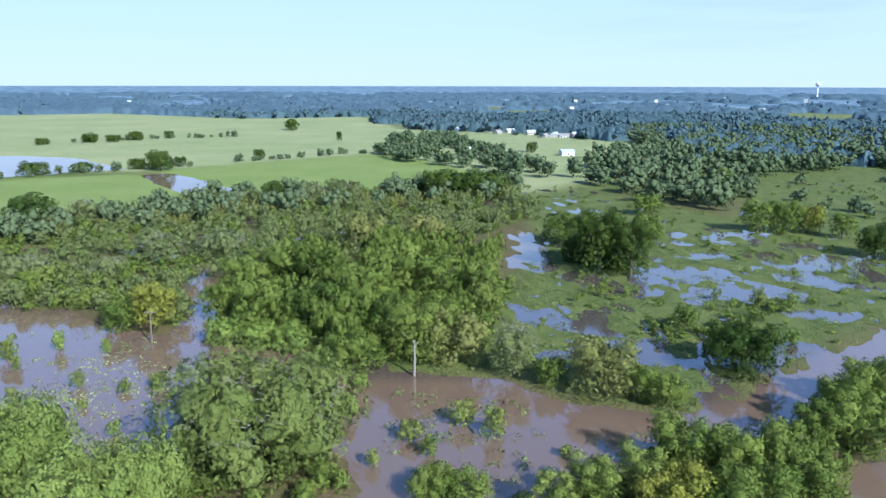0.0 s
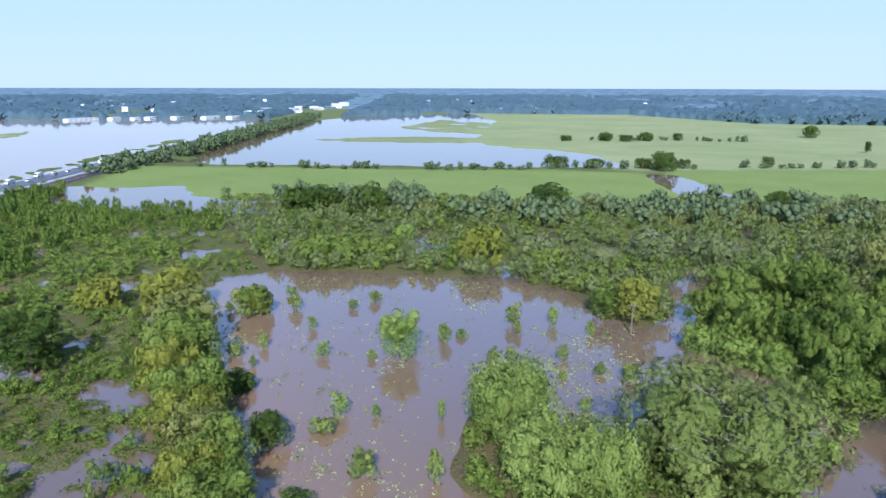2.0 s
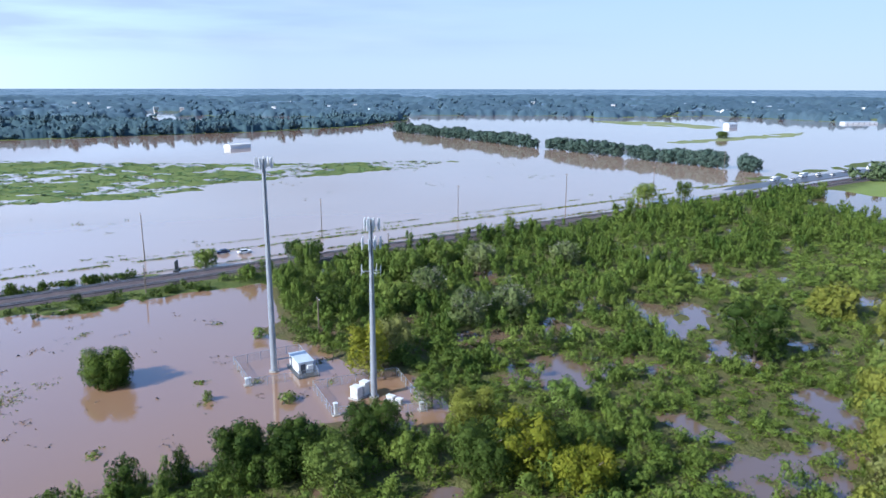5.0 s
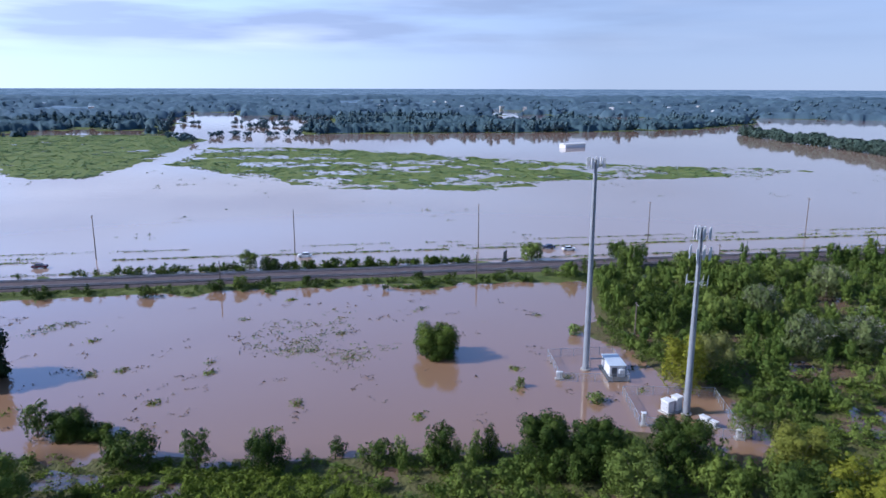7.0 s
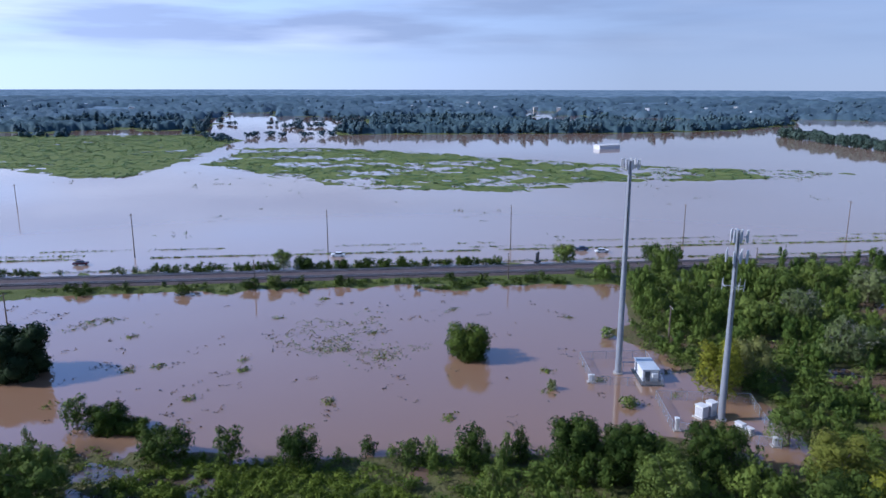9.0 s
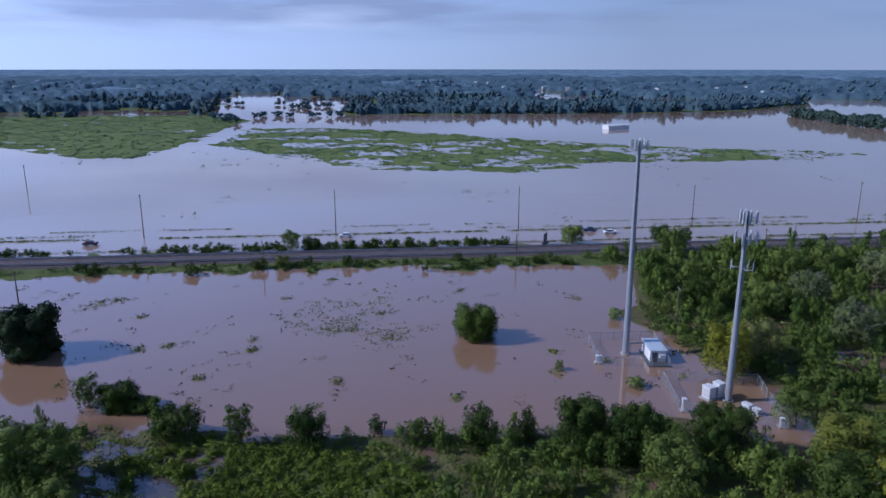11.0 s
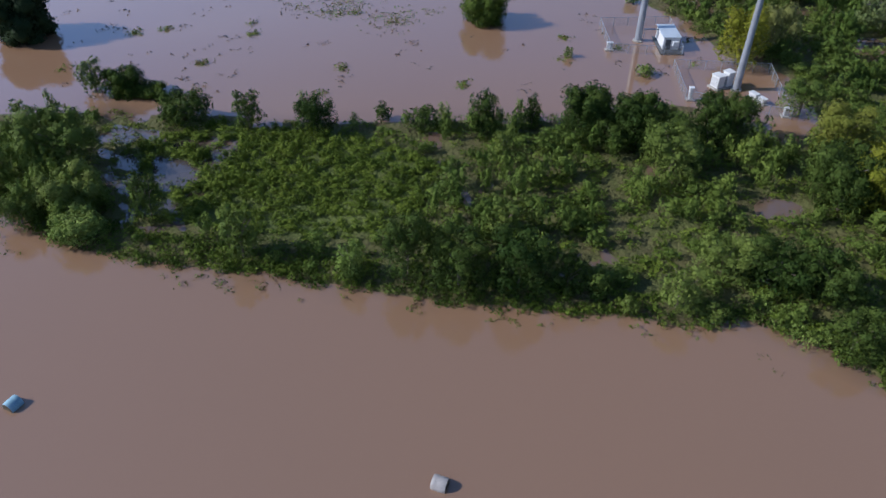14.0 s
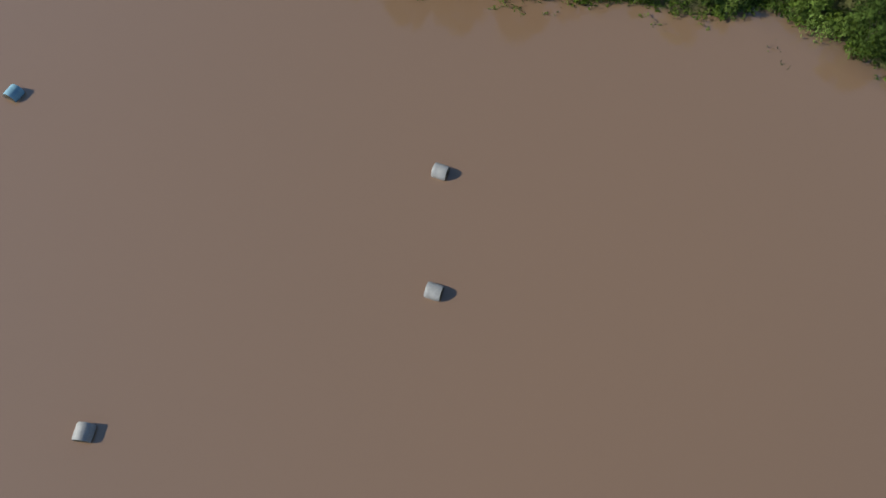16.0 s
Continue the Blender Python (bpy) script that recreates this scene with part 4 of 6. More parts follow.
scatter("puddle_weeds", "weeds standing in the puddles of the scrub", "weeds", HERB_LEAVES, [SCRUB], 1.7, (0.4, 0.9), (0.4, 1.1), 14, 0.28, 85, -0.25, (COMPOUND,), cores=0, low=0.2,
        keep=lambda x, y: (np.hypot(x, y) < 150) & (country(x, y)[0] < 0.03))
SHORE = [(-24, -100), (-31, -76), (-40, -54), (-52, -28), (-64, -2), (-64, 12), (-58, 4), (-58, -8), (-46, -30), (-34, -56), (-25, -80)]
WET_EDGE = [(-24, -104), (-29, -76), (-37, -54), (-49, -28), (-61, -2), (-61, 12), (-70, 12), (-68, -2), (-62, -16), (-52, -38), (-42, -60), (-36, -80), (-36, -104)]
scatter("shore_herbs", "tangled weeds hanging over the river's edge", "weeds", HERB_LEAVES, [WET_EDGE], 0.62, (0.5, 1.1), (0.4, 1.3), 26, 0.24, 81, -0.12, cores=0, low=0.1, bend=0.4,
        keep=lambda x, y: country(x, y)[0] < 0.35)
scatter("undergrowth", "low weeds and grass under the scrub", "weeds", HERB_LEAVES, [SCRUB], 1.9, (1.0, 1.9), (0.4, 1.3), 30, 0.25, 17, 0.0, (COMPOUND, HERB_STRIP, WET_TRAIL),
        cores=0, bend=0.4, keep=lambda x, y: np.hypot(x, y) < 150)
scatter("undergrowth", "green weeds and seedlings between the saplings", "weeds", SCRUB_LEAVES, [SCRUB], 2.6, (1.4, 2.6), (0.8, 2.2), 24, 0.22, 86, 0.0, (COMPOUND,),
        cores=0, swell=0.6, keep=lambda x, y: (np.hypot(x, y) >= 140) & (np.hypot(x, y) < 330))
scatter("shore_reeds", "fresh bright green reeds at the river's edge", "reeds", LEAVES["bright"], [[(-66.5, -4.5), (-63.4, 0), (-63.4, 4), (-67, 4.5), (-68.5, -1)]], 0.8, (0.5, 1.0), (0.8, 1.8), 26, 0.2, 88, -0.4, cores=0, low=0.1, bend=0.4)
BAND_FRONT = [(-172, 132), (-154, 147), (-128, 162), (-92, 171), (-62, 157), (-68, 198), (-96, 205), (-128, 186), (-165, 165), (-200, 160), (-215, 148)]
BAND_REAR = [(-115, 338), (-140, 288), (-190, 258), (-240, 254), (-290, 212), (-272, 196), (-240, 205), (-190, 222), (-150, 240), (-100, 270), (-60, 300), (0, 320), (36, 340), (40, 386), (-60, 350)]
scatter("shore_thicket", "grey-green thicket along the flooded clearing", "scrub", LEAVES["grey"], [BAND_FRONT], 4.6, (2.0, 3.6), (3, 6.5), 150, 0.12, 4, -0.05, lobes=12, cores=3, lobe=(0.17, 0.34))
scatter("shore_bushes", "green bushes among the thicket", "scrub", LEAVES["pecan"], [BAND_FRONT], 7.5, (2.5, 4.0), (4, 8), 150, 0.11, 18, -0.05, lobes=12, cores=3, lobe=(0.17, 0.34))
scatter("band_wood", "belt of dark trees before the green field", "wood", MIXED_WOOD, [BAND_REAR], 10, (4.5, 7.5), (7, 12), 190, 0.095, 5, -0.1, lobes=12, cores=7, lobe=(0.24, 0.42))
scatter("band_bushes", "olive and grey bushes before the green field", "scrub", LEAVES["olive"], [BAND_REAR], 9, (3, 5), (4, 8), 140, 0.11, 19, -0.1, lobes=14, cores=5, lobe=(0.17, 0.34))
scatter("band_scrub", "mixed scrub in the flooded wood", "scrub", LEAVES["grey"], [BAND], 7.6, (2.8, 5.0), (4, 8.5), 130, 0.115, 20, -0.3, lobes=14, cores=4, lobe=(0.17, 0.34))
scatter("band_undergrowth", "green undergrowth of the flooded wood", "scrub", LEAVES["pecan"], [BAND], 6.8, (2.2, 4.4), (2, 6.0), 80, 0.15, 21, -0.25, lobes=10, cores=2, lobe=(0.17, 0.34))
scatter("marsh_bushes", "scattered low bushes on the wet meadow", "bushes", LEAVES["pecan"], [MARSH], 11, (0.8, 2.4), (0.6, 2.4), 50, 0.22, 6, -0.05, cores=2)
for poly in ([(46, 162), (75, 167), (86, 150), (60, 138), (46, 146)], [(33, 192), (54, 192), (54, 176), (34, 177)], [(70, 180), (96, 178), (96, 168), (72, 168)]):
    scatter("marsh_scrub", "thick green bushes standing in the wet meadow", "bushes", LEAVES["pecan"], [poly], 4.6, (1.2, 2.6), (1.2, 3.6), 90, 0.16, 87, -0.4, lobes=8, cores=3)
scatter("tussocks", "rough grass tussocks on the wet meadow", "grass", REED, [MARSH], 1.35, (0.6, 1.6), (0.25, 0.85), 9, 0.32, 22, -0.16, cores=0, bend=0.3, keep=lambda x, y: (np.hypot(x, y) < 270) & (fbm(x, y, 6, 83, 3) > -0.15))
CENTRAL = [(-60, 176), (-50, 152), (-42, 145), (-28, 146), (-18, 132), (8, 135), (16, 170), (18, 220), (-10, 240), (-40, 215)]
scatter("central_wood", "dense green wood on the river bend", "wood", LEAVES["pecan"], [CENTRAL], 6.5, (3.2, 5.2), (6, 12), 300, 0.092, 7, -0.3, lobes=18, cores=6, lobe=(0.17, 0.34))
EAST_WOOD = [(64, 398), (88, 350), (104, 318), (121, 298), (140, 320), (160, 400), (210, 440), (300, 480), (470, 640), (900, 1500), (600, 1500), (187, 790), (177, 620), (118, 545), (84, 440)]
scatter("east_wood", "dense dark green wood of tall trees", "wood", MIXED_WOOD, [EAST_WOOD], 11.5, (5.5, 8.5), (8, 14), 84, 0.11, 8, -0.3, lobes=9, cores=5, lobe=(0.24, 0.42), keep=lambda x, y: np.hypot(x, y) < 900)
COPSE = [(-58, 578), (-25, 500), (17, 472), (40, 430), (68, 410), (60, 470), (36, 590), (10, 706), (-48, 740)]
scatter("copse", "copse of dark trees among the fields", "wood", MIXED_WOOD, [COPSE], 13, (5, 8), (7, 13), 130, 0.105, 9, -0.3, lobes=10, cores=7, lobe=(0.24, 0.42))
FAR_MEADOW = [(70, 396), (121, 296), (330, 290), (520, 480), (420, 560), (293, 475)]
scatter("meadow_trees", "scattered trees over the far wet meadow", "trees", MIXED_WOOD, [FAR_MEADOW], 30, (3, 7), (3, 9), 80, 0.17, 12, -0.3)
scatter("bank_growth", "leafy growth on the river bank", "scrub", LEAVES["pecan"], [EAST_BANK, NEAR_ISLE], 3.4, (1.5, 2.7), (2.0, 4.2), 150, 0.16, 13, 0.1)
HEDGES = ([(-440, 272), (-379, 312), (-284, 374), (-237, 426), (-167, 478), (-167, 490), (-237, 438), (-284, 386), (-379, 322), (-440, 284)],
          [(-150, 499), (-119, 523), (-70, 564), (-57, 572), (-57, 582), (-72, 575), (-119, 534), (-150, 508)],
          [(-345, 660), (-295, 705), (-220, 744), (-205, 760), (-205, 770), (-222, 755), (-295, 718), (-345, 668)])
scatter("hedges", "hedgerows of low dark trees between the fields", "hedge", MIXED_WOOD, list(HEDGES), 8, (2.5, 5.0), (2.5, 6.5), 80, 0.16, 14, -0.8, lobes=7, cores=4)
ROAD_TREES = [us(420, 198), us(560, 186), us(760, 182), us(1250, 178), us(1250, 208), us(760, 208), us(420, 210)]
scatter("roadside_trees", "line of dark trees along the embankment", "trees", MIXED_WOOD, [ROAD_TREES], 9, (4, 7), (5, 11), 80, 0.15, 15, -0.8, lobes=8, cores=5)

NEAR_BANK = [us(-420, 194), us(-420, 201), us(58, 201), us(58, 192), us(20, 190), us(-60, 194)]
scatter("bank_bushes", "low dark bushes and weeds along the railway bank", "bushes", LEAVES["oak"], [NEAR_BANK], 2.7, (0.9, 1.9), (0.8, 2.5), 50, 0.24, 23, -0.1, keep=lambda x, y: fbm(x, y, 12, 29, 2) > -0.2)
scatter("bank_weeds", "bright weeds along the railway bank", "weeds", HERB_LEAVES, [NEAR_BANK], 1.7, (0.7, 1.5), (0.4, 1.0), 14, 0.34, 24, 0.02, cores=0)
VERGE = [us(-75, 215.8), us(-75, 220), us(46, 220), us(46, 215.8)]
scatter("verge_bushes", "dark bushes between railway and highway", "bushes", LEAVES["dense"], [VERGE, [us(-150, 216), us(-150, 218.5), us(-88, 218.5), us(-88, 216)]], 1.9, (1.3, 2.5), (1.6, 3.4), 70, 0.18, 25, -0.9, lobes=7, cores=2)

scatter("house_trees", "garden trees among the houses", "trees", HAZED_WOOD_LEAVES, [[(50, 850), (70, 790), (100, 738), (180, 772), (200, 840), (120, 880)]], 14, (3, 6), (4, 9), 70, 0.19, 28, -9)

scatter("flood_sedge", "green sedge standing in the far flood", "grass", SEDGE, [GREEN_WEST, GREEN_MID], 5.0, (1.6, 4.2), (0.25, 0.7), 9, 0.42, 29, -0.3, cores=0)

# far woods over everything that is not open land or water
FARMLAND = [(-480, 280), (-300, 410), (-187, 500), (-20, 650), (60, 830), (120, 750), (190, 620), (165, 540), (85, 440), (36, 380), (-60, 330), (-400, 170)]
OPEN = [FARMLAND, INLET, *PONDS, WEST_LAKE, NORTH_LAKE, PASTURE, FIELD_WEST, FIELD_EAST, RIGHT_MEADOW, MARSH, FLOOD_FIELD]


scatter("inlet_trees", "trees standing in the far flooded inlet", "trees", HAZED_WOOD_LEAVES, [INLET], 24, (4, 8), (4, 8), 60, 0.15, 27, -9, lobes=9, cores=4, keep=lambda x, y: fbm(x, y, 90, 88, 2) > 0.3)


def far_trees(name, start, end, gap, radius, height, cards, size, seed, mat, cores=1):
    rng = np.random.default_rng(seed)
    n = int(2 * math.pi * (end ** 2 - start ** 2) / gap ** 2 * 0.31)
    r = np.sqrt(rng.uniform(start ** 2, end ** 2, n))
    t = np.radians(rng.uniform(-44, 168, n))
    x, y = -np.sin(t) * r, np.cos(t) * r
    ok = fbm(x, y, 160, 77, 3) > np.where(y < 300, -0.2, -0.3)
    for poly in OPEN:
        ok &= outline(poly, x, y) > 1.0
    s = ACROSS.x * x + ACROSS.y * y
    ok &= ~((s > 150) & (s < 262) & (y > 0))
    x, y = x[ok], y[ok]
    shapes = [crown_shape(seed * 5 + k, 4, cards, size, 0.5, 0.2, 0.95, cores=cores, sides=4) for k in range(4)]
    verts, quads, normals, count = [], [], [], 0
    which = rng.integers(0, 4, len(x))
    rise = np.maximum(0, np.hypot(x, y) - 1720) * 34.9 / 3160
    wide, tall = rng.uniform(*radius, len(x)), rng.uniform(*height, len(x)) * np.clip(1 + 0.5 * fbm(x, y, 70, 57, 3), 0.65, 1.3)
    for k in range(4):
        m = which == k
        v, f, n = shapes[k]
        normals.append(np.tile(n, (int(m.sum()), 1)))
        p = np.stack([v[:, 0] * wide[m][:, None] + x[m][:, None], v[:, 1] * wide[m][:, None] + y[m][:, None], v[:, 2] * tall[m][:, None] + rise[m][:, None] - 0.3], 2)
        verts.append(p.reshape(-1, 3))
        quads.append((f[None] + (np.arange(int(m.sum())) * len(v))[:, None, None]).reshape(-1, 4) + count)
        count += int(m.sum()) * len(v)
    tagged(new(name, mesh_of(name, np.concatenate(verts), np.concatenate(quads), mat, np.concatenate(normals))), "distant woodland beyond the floods, coloured blue for haze", "woodland", kind="stuff")


far_trees("woodland", 560, 1250, 16, (6, 10), (8, 14), 18, 0.2, 51, HAZED_WOOD_LEAVES, 3)
far_trees("far_woodland", 1250, 2300, 50, (6, 11), (8, 14), 8, 0.22, 52, HAZED_FAR_LEAVES, 3)


def canopy(name, start, end, step, ring, high, bump, seed, mat):
    """The closed roof of the far woods: one bumpy sheet that drops to the ground at every clearing."""
    yaw = np.radians(np.arange(-44, 168, step))
    out = start * ring ** np.arange(int(math.log(end / start) / math.log(ring)) + 1)
    yy, rr = np.meshgrid(yaw, out)
    rng = np.random.default_rng(seed)
    rr, yy = rr * (1 + (ring - 1) * rng.uniform(-0.35, 0.35, rr.shape)), yy + np.radians(step) * rng.uniform(-0.35, 0.35, yy.shape)
    x, y = (-np.sin(yy) * rr).ravel(), (np.cos(yy) * rr).ravel()
    wooded = fbm(x, y, 160, 77, 3) > np.where(y < 300, -0.13, -0.23)
    for poly in OPEN:
        wooded &= outline(poly, x, y) > 13.0
    s = ACROSS.x * x + ACROSS.y * y
    wooded &= ~((s > 150) & (s < 262) & (y > 0))
    top = high * (1 + 0.14 * fbm(x, y, 60, seed, 3)) + bump * value_noise(x / 5.5, y / 5.5, seed + 1) + 1.15 * bump * rng.uniform(-1, 1, len(x))
    rise = np.maximum(0, np.hypot(x, y) - 1720) * 34.9 / 3160
    z = np.where(wooded, np.maximum(top, 2.0), -1.5) + rise
    ny, nr = len(yaw), len(out)
    z[:ny] = -1.5
    ia, ja = np.meshgrid(np.arange(ny - 1), np.arange(nr - 1))
    a = (ja * ny + ia).ravel()
    quads = np.stack([a, a + 1, a + 1 + ny, a + ny], 1)
    quads = quads[wooded[quads].any(1)]
    tagged(new(name, mesh_of(name, np.stack([x, y, z], 1), quads, mat)), "closed dark canopy of distant flooded woodland", "woodland", kind="stuff")


canopy("wood_canopy", 560, 1300, 0.17, 1.0072, 7.5, 2.4, 54, HAZED_WOOD_LEAVES)
canopy("far_canopy", 1225, 2900, 0.24, 1.014, 8.0, 3.0, 55, HAZED_FAR_LEAVES)

# individual trees and bushes
for species, x, y, high, wide in (
    ("twig", -26.6, 97.4, 15.0, 14.2), ("willow", -58.0, 88.9, 10.9, 6.6), ("willow", -43.7, 79.8, 10.0, 7.8),
    ("willow", -38.3, 83.8, 9.0, 5.8), ("willow", -59.4, 92.6, 10.0, 7.1), ("bright", -16.6, 112.2, 4.8, 3.1),
    ("light", 3.5, 109.1, 5.0, 2.8), ("light", 8.3, 105.2, 5.9, 2.5), ("light", -5.2, 104.3, 3.6, 2.7),
    ("light", -1.8, 99.2, 3.8, 1.9), ("light", -1.0, 88.0, 5.0, 4.0), ("pecan", 3.7, 85.7, 5.0, 3.7),
    ("light", 18.6, 99.0, 2.1, 1.4), ("light", -10.2, 96.0, 3.2, 1.4),
):
    plant(species, x, y, high, wide, "shade trees along the river bend")

for species, x, y, high, wide in (
    ("pecan", 34.2, 93.7, 9.0, 5.4), ("pecan", 40.5, 91.5, 9.0, 5.3), ("pecan", 47.8, 92.0, 9.0, 5.9),
    ("light", 27.0, 87.7, 8.0, 4.5), ("light", 19.7, 85.4, 8.0, 4.9), ("light", 14.1, 82.4, 7.0, 3.7),
    ("pecan", 49.7, 86.3, 8.0, 4.4), ("yellow", 29.7, 81.9, 8.0, 5.9), ("pecan", 40.2, 83.3, 8.0, 6.2),
    ("pecan", 34.4, 80.9, 7.0, 4.8), ("pecan", 57.1, 100.8, 8.0, 4.5), ("pecan", 65.3, 108.2, 9.0, 5.9),
    ("pecan", 74.6, 115.5, 9.0, 6.9), ("pecan", 64.3, 99.9, 8.0, 6.1),
):
    plant(species, x, y, high, wide, "trees of the near east bank")

for species, x, y, high, wide in (
    ("pecan", -17.5, 131.9, 9.2, 6.9), ("pecan", -10.7, 139.0, 11.0, 5.2), ("pecan", -5.5, 136.0, 13.4, 6.6),
    ("olive", 2.5, 136.6, 11.1, 7.8), ("pecan", -22.9, 131.0, 5.6, 4.2), ("grey", 13.9, 129.8, 10.8, 5.3),
    ("pecan", 20.2, 124.6, 5.9, 3.5), ("olive", 29.7, 122.1, 10.3, 8.1), ("pecan", 35.2, 119.5, 7.0, 4.2),
    ("pecan", 39.2, 116.6, 5.9, 4.4), ("oak", 58.9, 132.8, 9.6, 8.6), ("pecan", 54.5, 154.1, 6.6, 3.4), ("light", 79.3, 173.1, 5.8, 2.6), ("bright", -15.0, 124.1, 2.9, 1.9),
):
    plant(species, x, y, high, wide, "trees on the island in the river")

for species, x, y, high, wide in (
    ("pecan", -48.7, 170.4, 14.0, 6.9), ("pecan", -42.2, 184.9, 14.0, 8.5), ("oak", -32.2, 178.4, 14.0, 8.1),
    ("pecan", -18.9, 162.2, 14.0, 8.3), ("pecan", -11.1, 175.7, 15.0, 8.9), ("pecan", 0.2, 172.5, 14.0, 7.8),
    ("light", 10.7, 173.1, 13.0, 6.8), ("olive", -25.6, 231.9, 13.0, 7.9), ("olive", -4.4, 234.2, 13.0, 9.8),
    ("pecan", -16.4, 219.7, 12.0, 7.1), ("pecan", -20.0, 150.0, 12.0, 6.9), ("oak", -11.1, 145.8, 12.0, 6.3),
    ("pecan", -0.4, 145.9, 12.0, 6.1), ("pecan", -40.3, 157.9, 11.0, 8.0), ("oak", -29.6, 152.2, 12.0, 7.0),
    ("light", 10.1, 161.7, 10.0, 5.3),
):
    plant(species, x, y, high, wide, "trees of the central wood")

for species, x, y, high, wide in (
    ("bright", -46.1, 148.0, 6.0, 6.1), ("bright", -39.4, 145.3, 5.0, 6.0), ("bright", -31.8, 143.6, 6.0, 4.9),
    ("pecan", -54.1, 164.7, 9.0, 5.1), ("pecan", -26.6, 148.1, 8.0, 5.7), ("yellow", -65.6, 155.7, 11.1, 6.1),
    ("pecan", -73.5, 156.1, 7.7, 5.6), ("light", -89.5, 173.0, 5.0, 6.6), ("light", -108.7, 185.1, 7.0, 7.8),
):
    plant(species, x, y, high, wide, "bright willows at the wood's foot")

for species, x, y, high, wide in (
    ("oak", 42.0, 243.2, 11.0, 8.7), ("oak", 46.8, 207.9, 21.5, 10.0), ("oak", 55.0, 203.7, 18.5, 7.8),
    ("pecan", 74.9, 256.1, 8.0, 7.3), ("oak", 43.9, 221.6, 8.0, 8.0), ("oak", 52.7, 213.4, 8.0, 7.8),
    ("pecan", 119.4, 267.1, 13.3, 7.0), ("pecan", 129.2, 267.5, 12.8, 7.6), ("yellow", 138.6, 267.1, 10.7, 6.7),
    ("pecan", 145.8, 256.6, 10.4, 5.6), ("oak", 140.6, 228.0, 11.6, 8.6), ("pecan", 147.2, 381.1, 11.0, 7.8),
    ("pecan", 87.1, 303.9, 9.0, 7.0), ("oak", 24.4, 358.6, 12.0, 11.4),
):
    plant(species, x, y, high, wide, "dense dark grove in the marsh")

for species, x, y, high, wide in (
    ("oak", -157.8, 269.5, 14.0, 11.4), ("grey", -138.5, 272.2, 12.0, 6.6), ("oak", -238.0, 199.6, 12.0, 11.1),
    ("oak", -236.6, 211.5, 12.0, 10.1), ("oak", -216.9, 219.2, 12.0, 11.0), ("pecan", -183.5, 236.8, 11.0, 9.5),
    ("yellow", -127.9, 179.5, 11.8, 10.3), ("bright", -168.6, 189.2, 6.1, 4.5), ("grey", -111.5, 186.7, 10.4, 6.7),
    ("grey", -93.7, 196.4, 7.3, 6.0), ("grey", -87.4, 217.2, 10.0, 8.3), ("grey", -69.7, 221.8, 10.0, 9.0),
    ("oak", -79.1, 333.7, 11.0, 7.1), ("grey", -58.5, 324.4, 11.0, 6.8), ("grey", -46.6, 331.3, 11.0, 10.6),
    ("oak", -1.4, 351.7, 13.0, 12.6), ("oak", 11.2, 349.1, 13.0, 12.5), ("pecan", -162.4, 155.0, 8.5, 9.0),
    ("pecan", -153.6, 162.9, 8.9, 7.2), ("pecan", -168.5, 147.1, 8.5, 8.1),
):
    plant(species, x, y, high, wide, "trees of the northern band")

for species, x, y, high, wide in (
    ("yellow", -155.5, 89.0, 13.0, 9.9), ("olive", -135.2, 79.7, 13.0, 9.4), ("pecan", -124.3, 73.0, 12.0, 8.6),
    ("yellow", -114.3, 64.5, 11.0, 6.6), ("pecan", -102.0, 60.9, 12.0, 7.4), ("yellow", -95.7, 56.2, 10.0, 6.5),
    ("olive", -91.0, 54.8, 9.0, 6.0), ("pecan", -82.0, 52.2, 10.0, 6.1), ("yellow", -80.4, 46.9, 9.0, 5.4),
    ("pecan", -73.3, 45.5, 9.0, 6.3), ("light", -74.0, 40.8, 8.0, 4.0), ("oak", -85.2, 63.4, 5.3, 3.6),
    ("oak", -107.0, 72.9, 3.9, 4.0), ("yellow", -142.5, 104.1, 6.4, 6.0), ("oak", -69.8, 55.7, 1.8, 3.1),
):
    plant(species, x, y, high, wide, "row of trees between clearing and scrub")

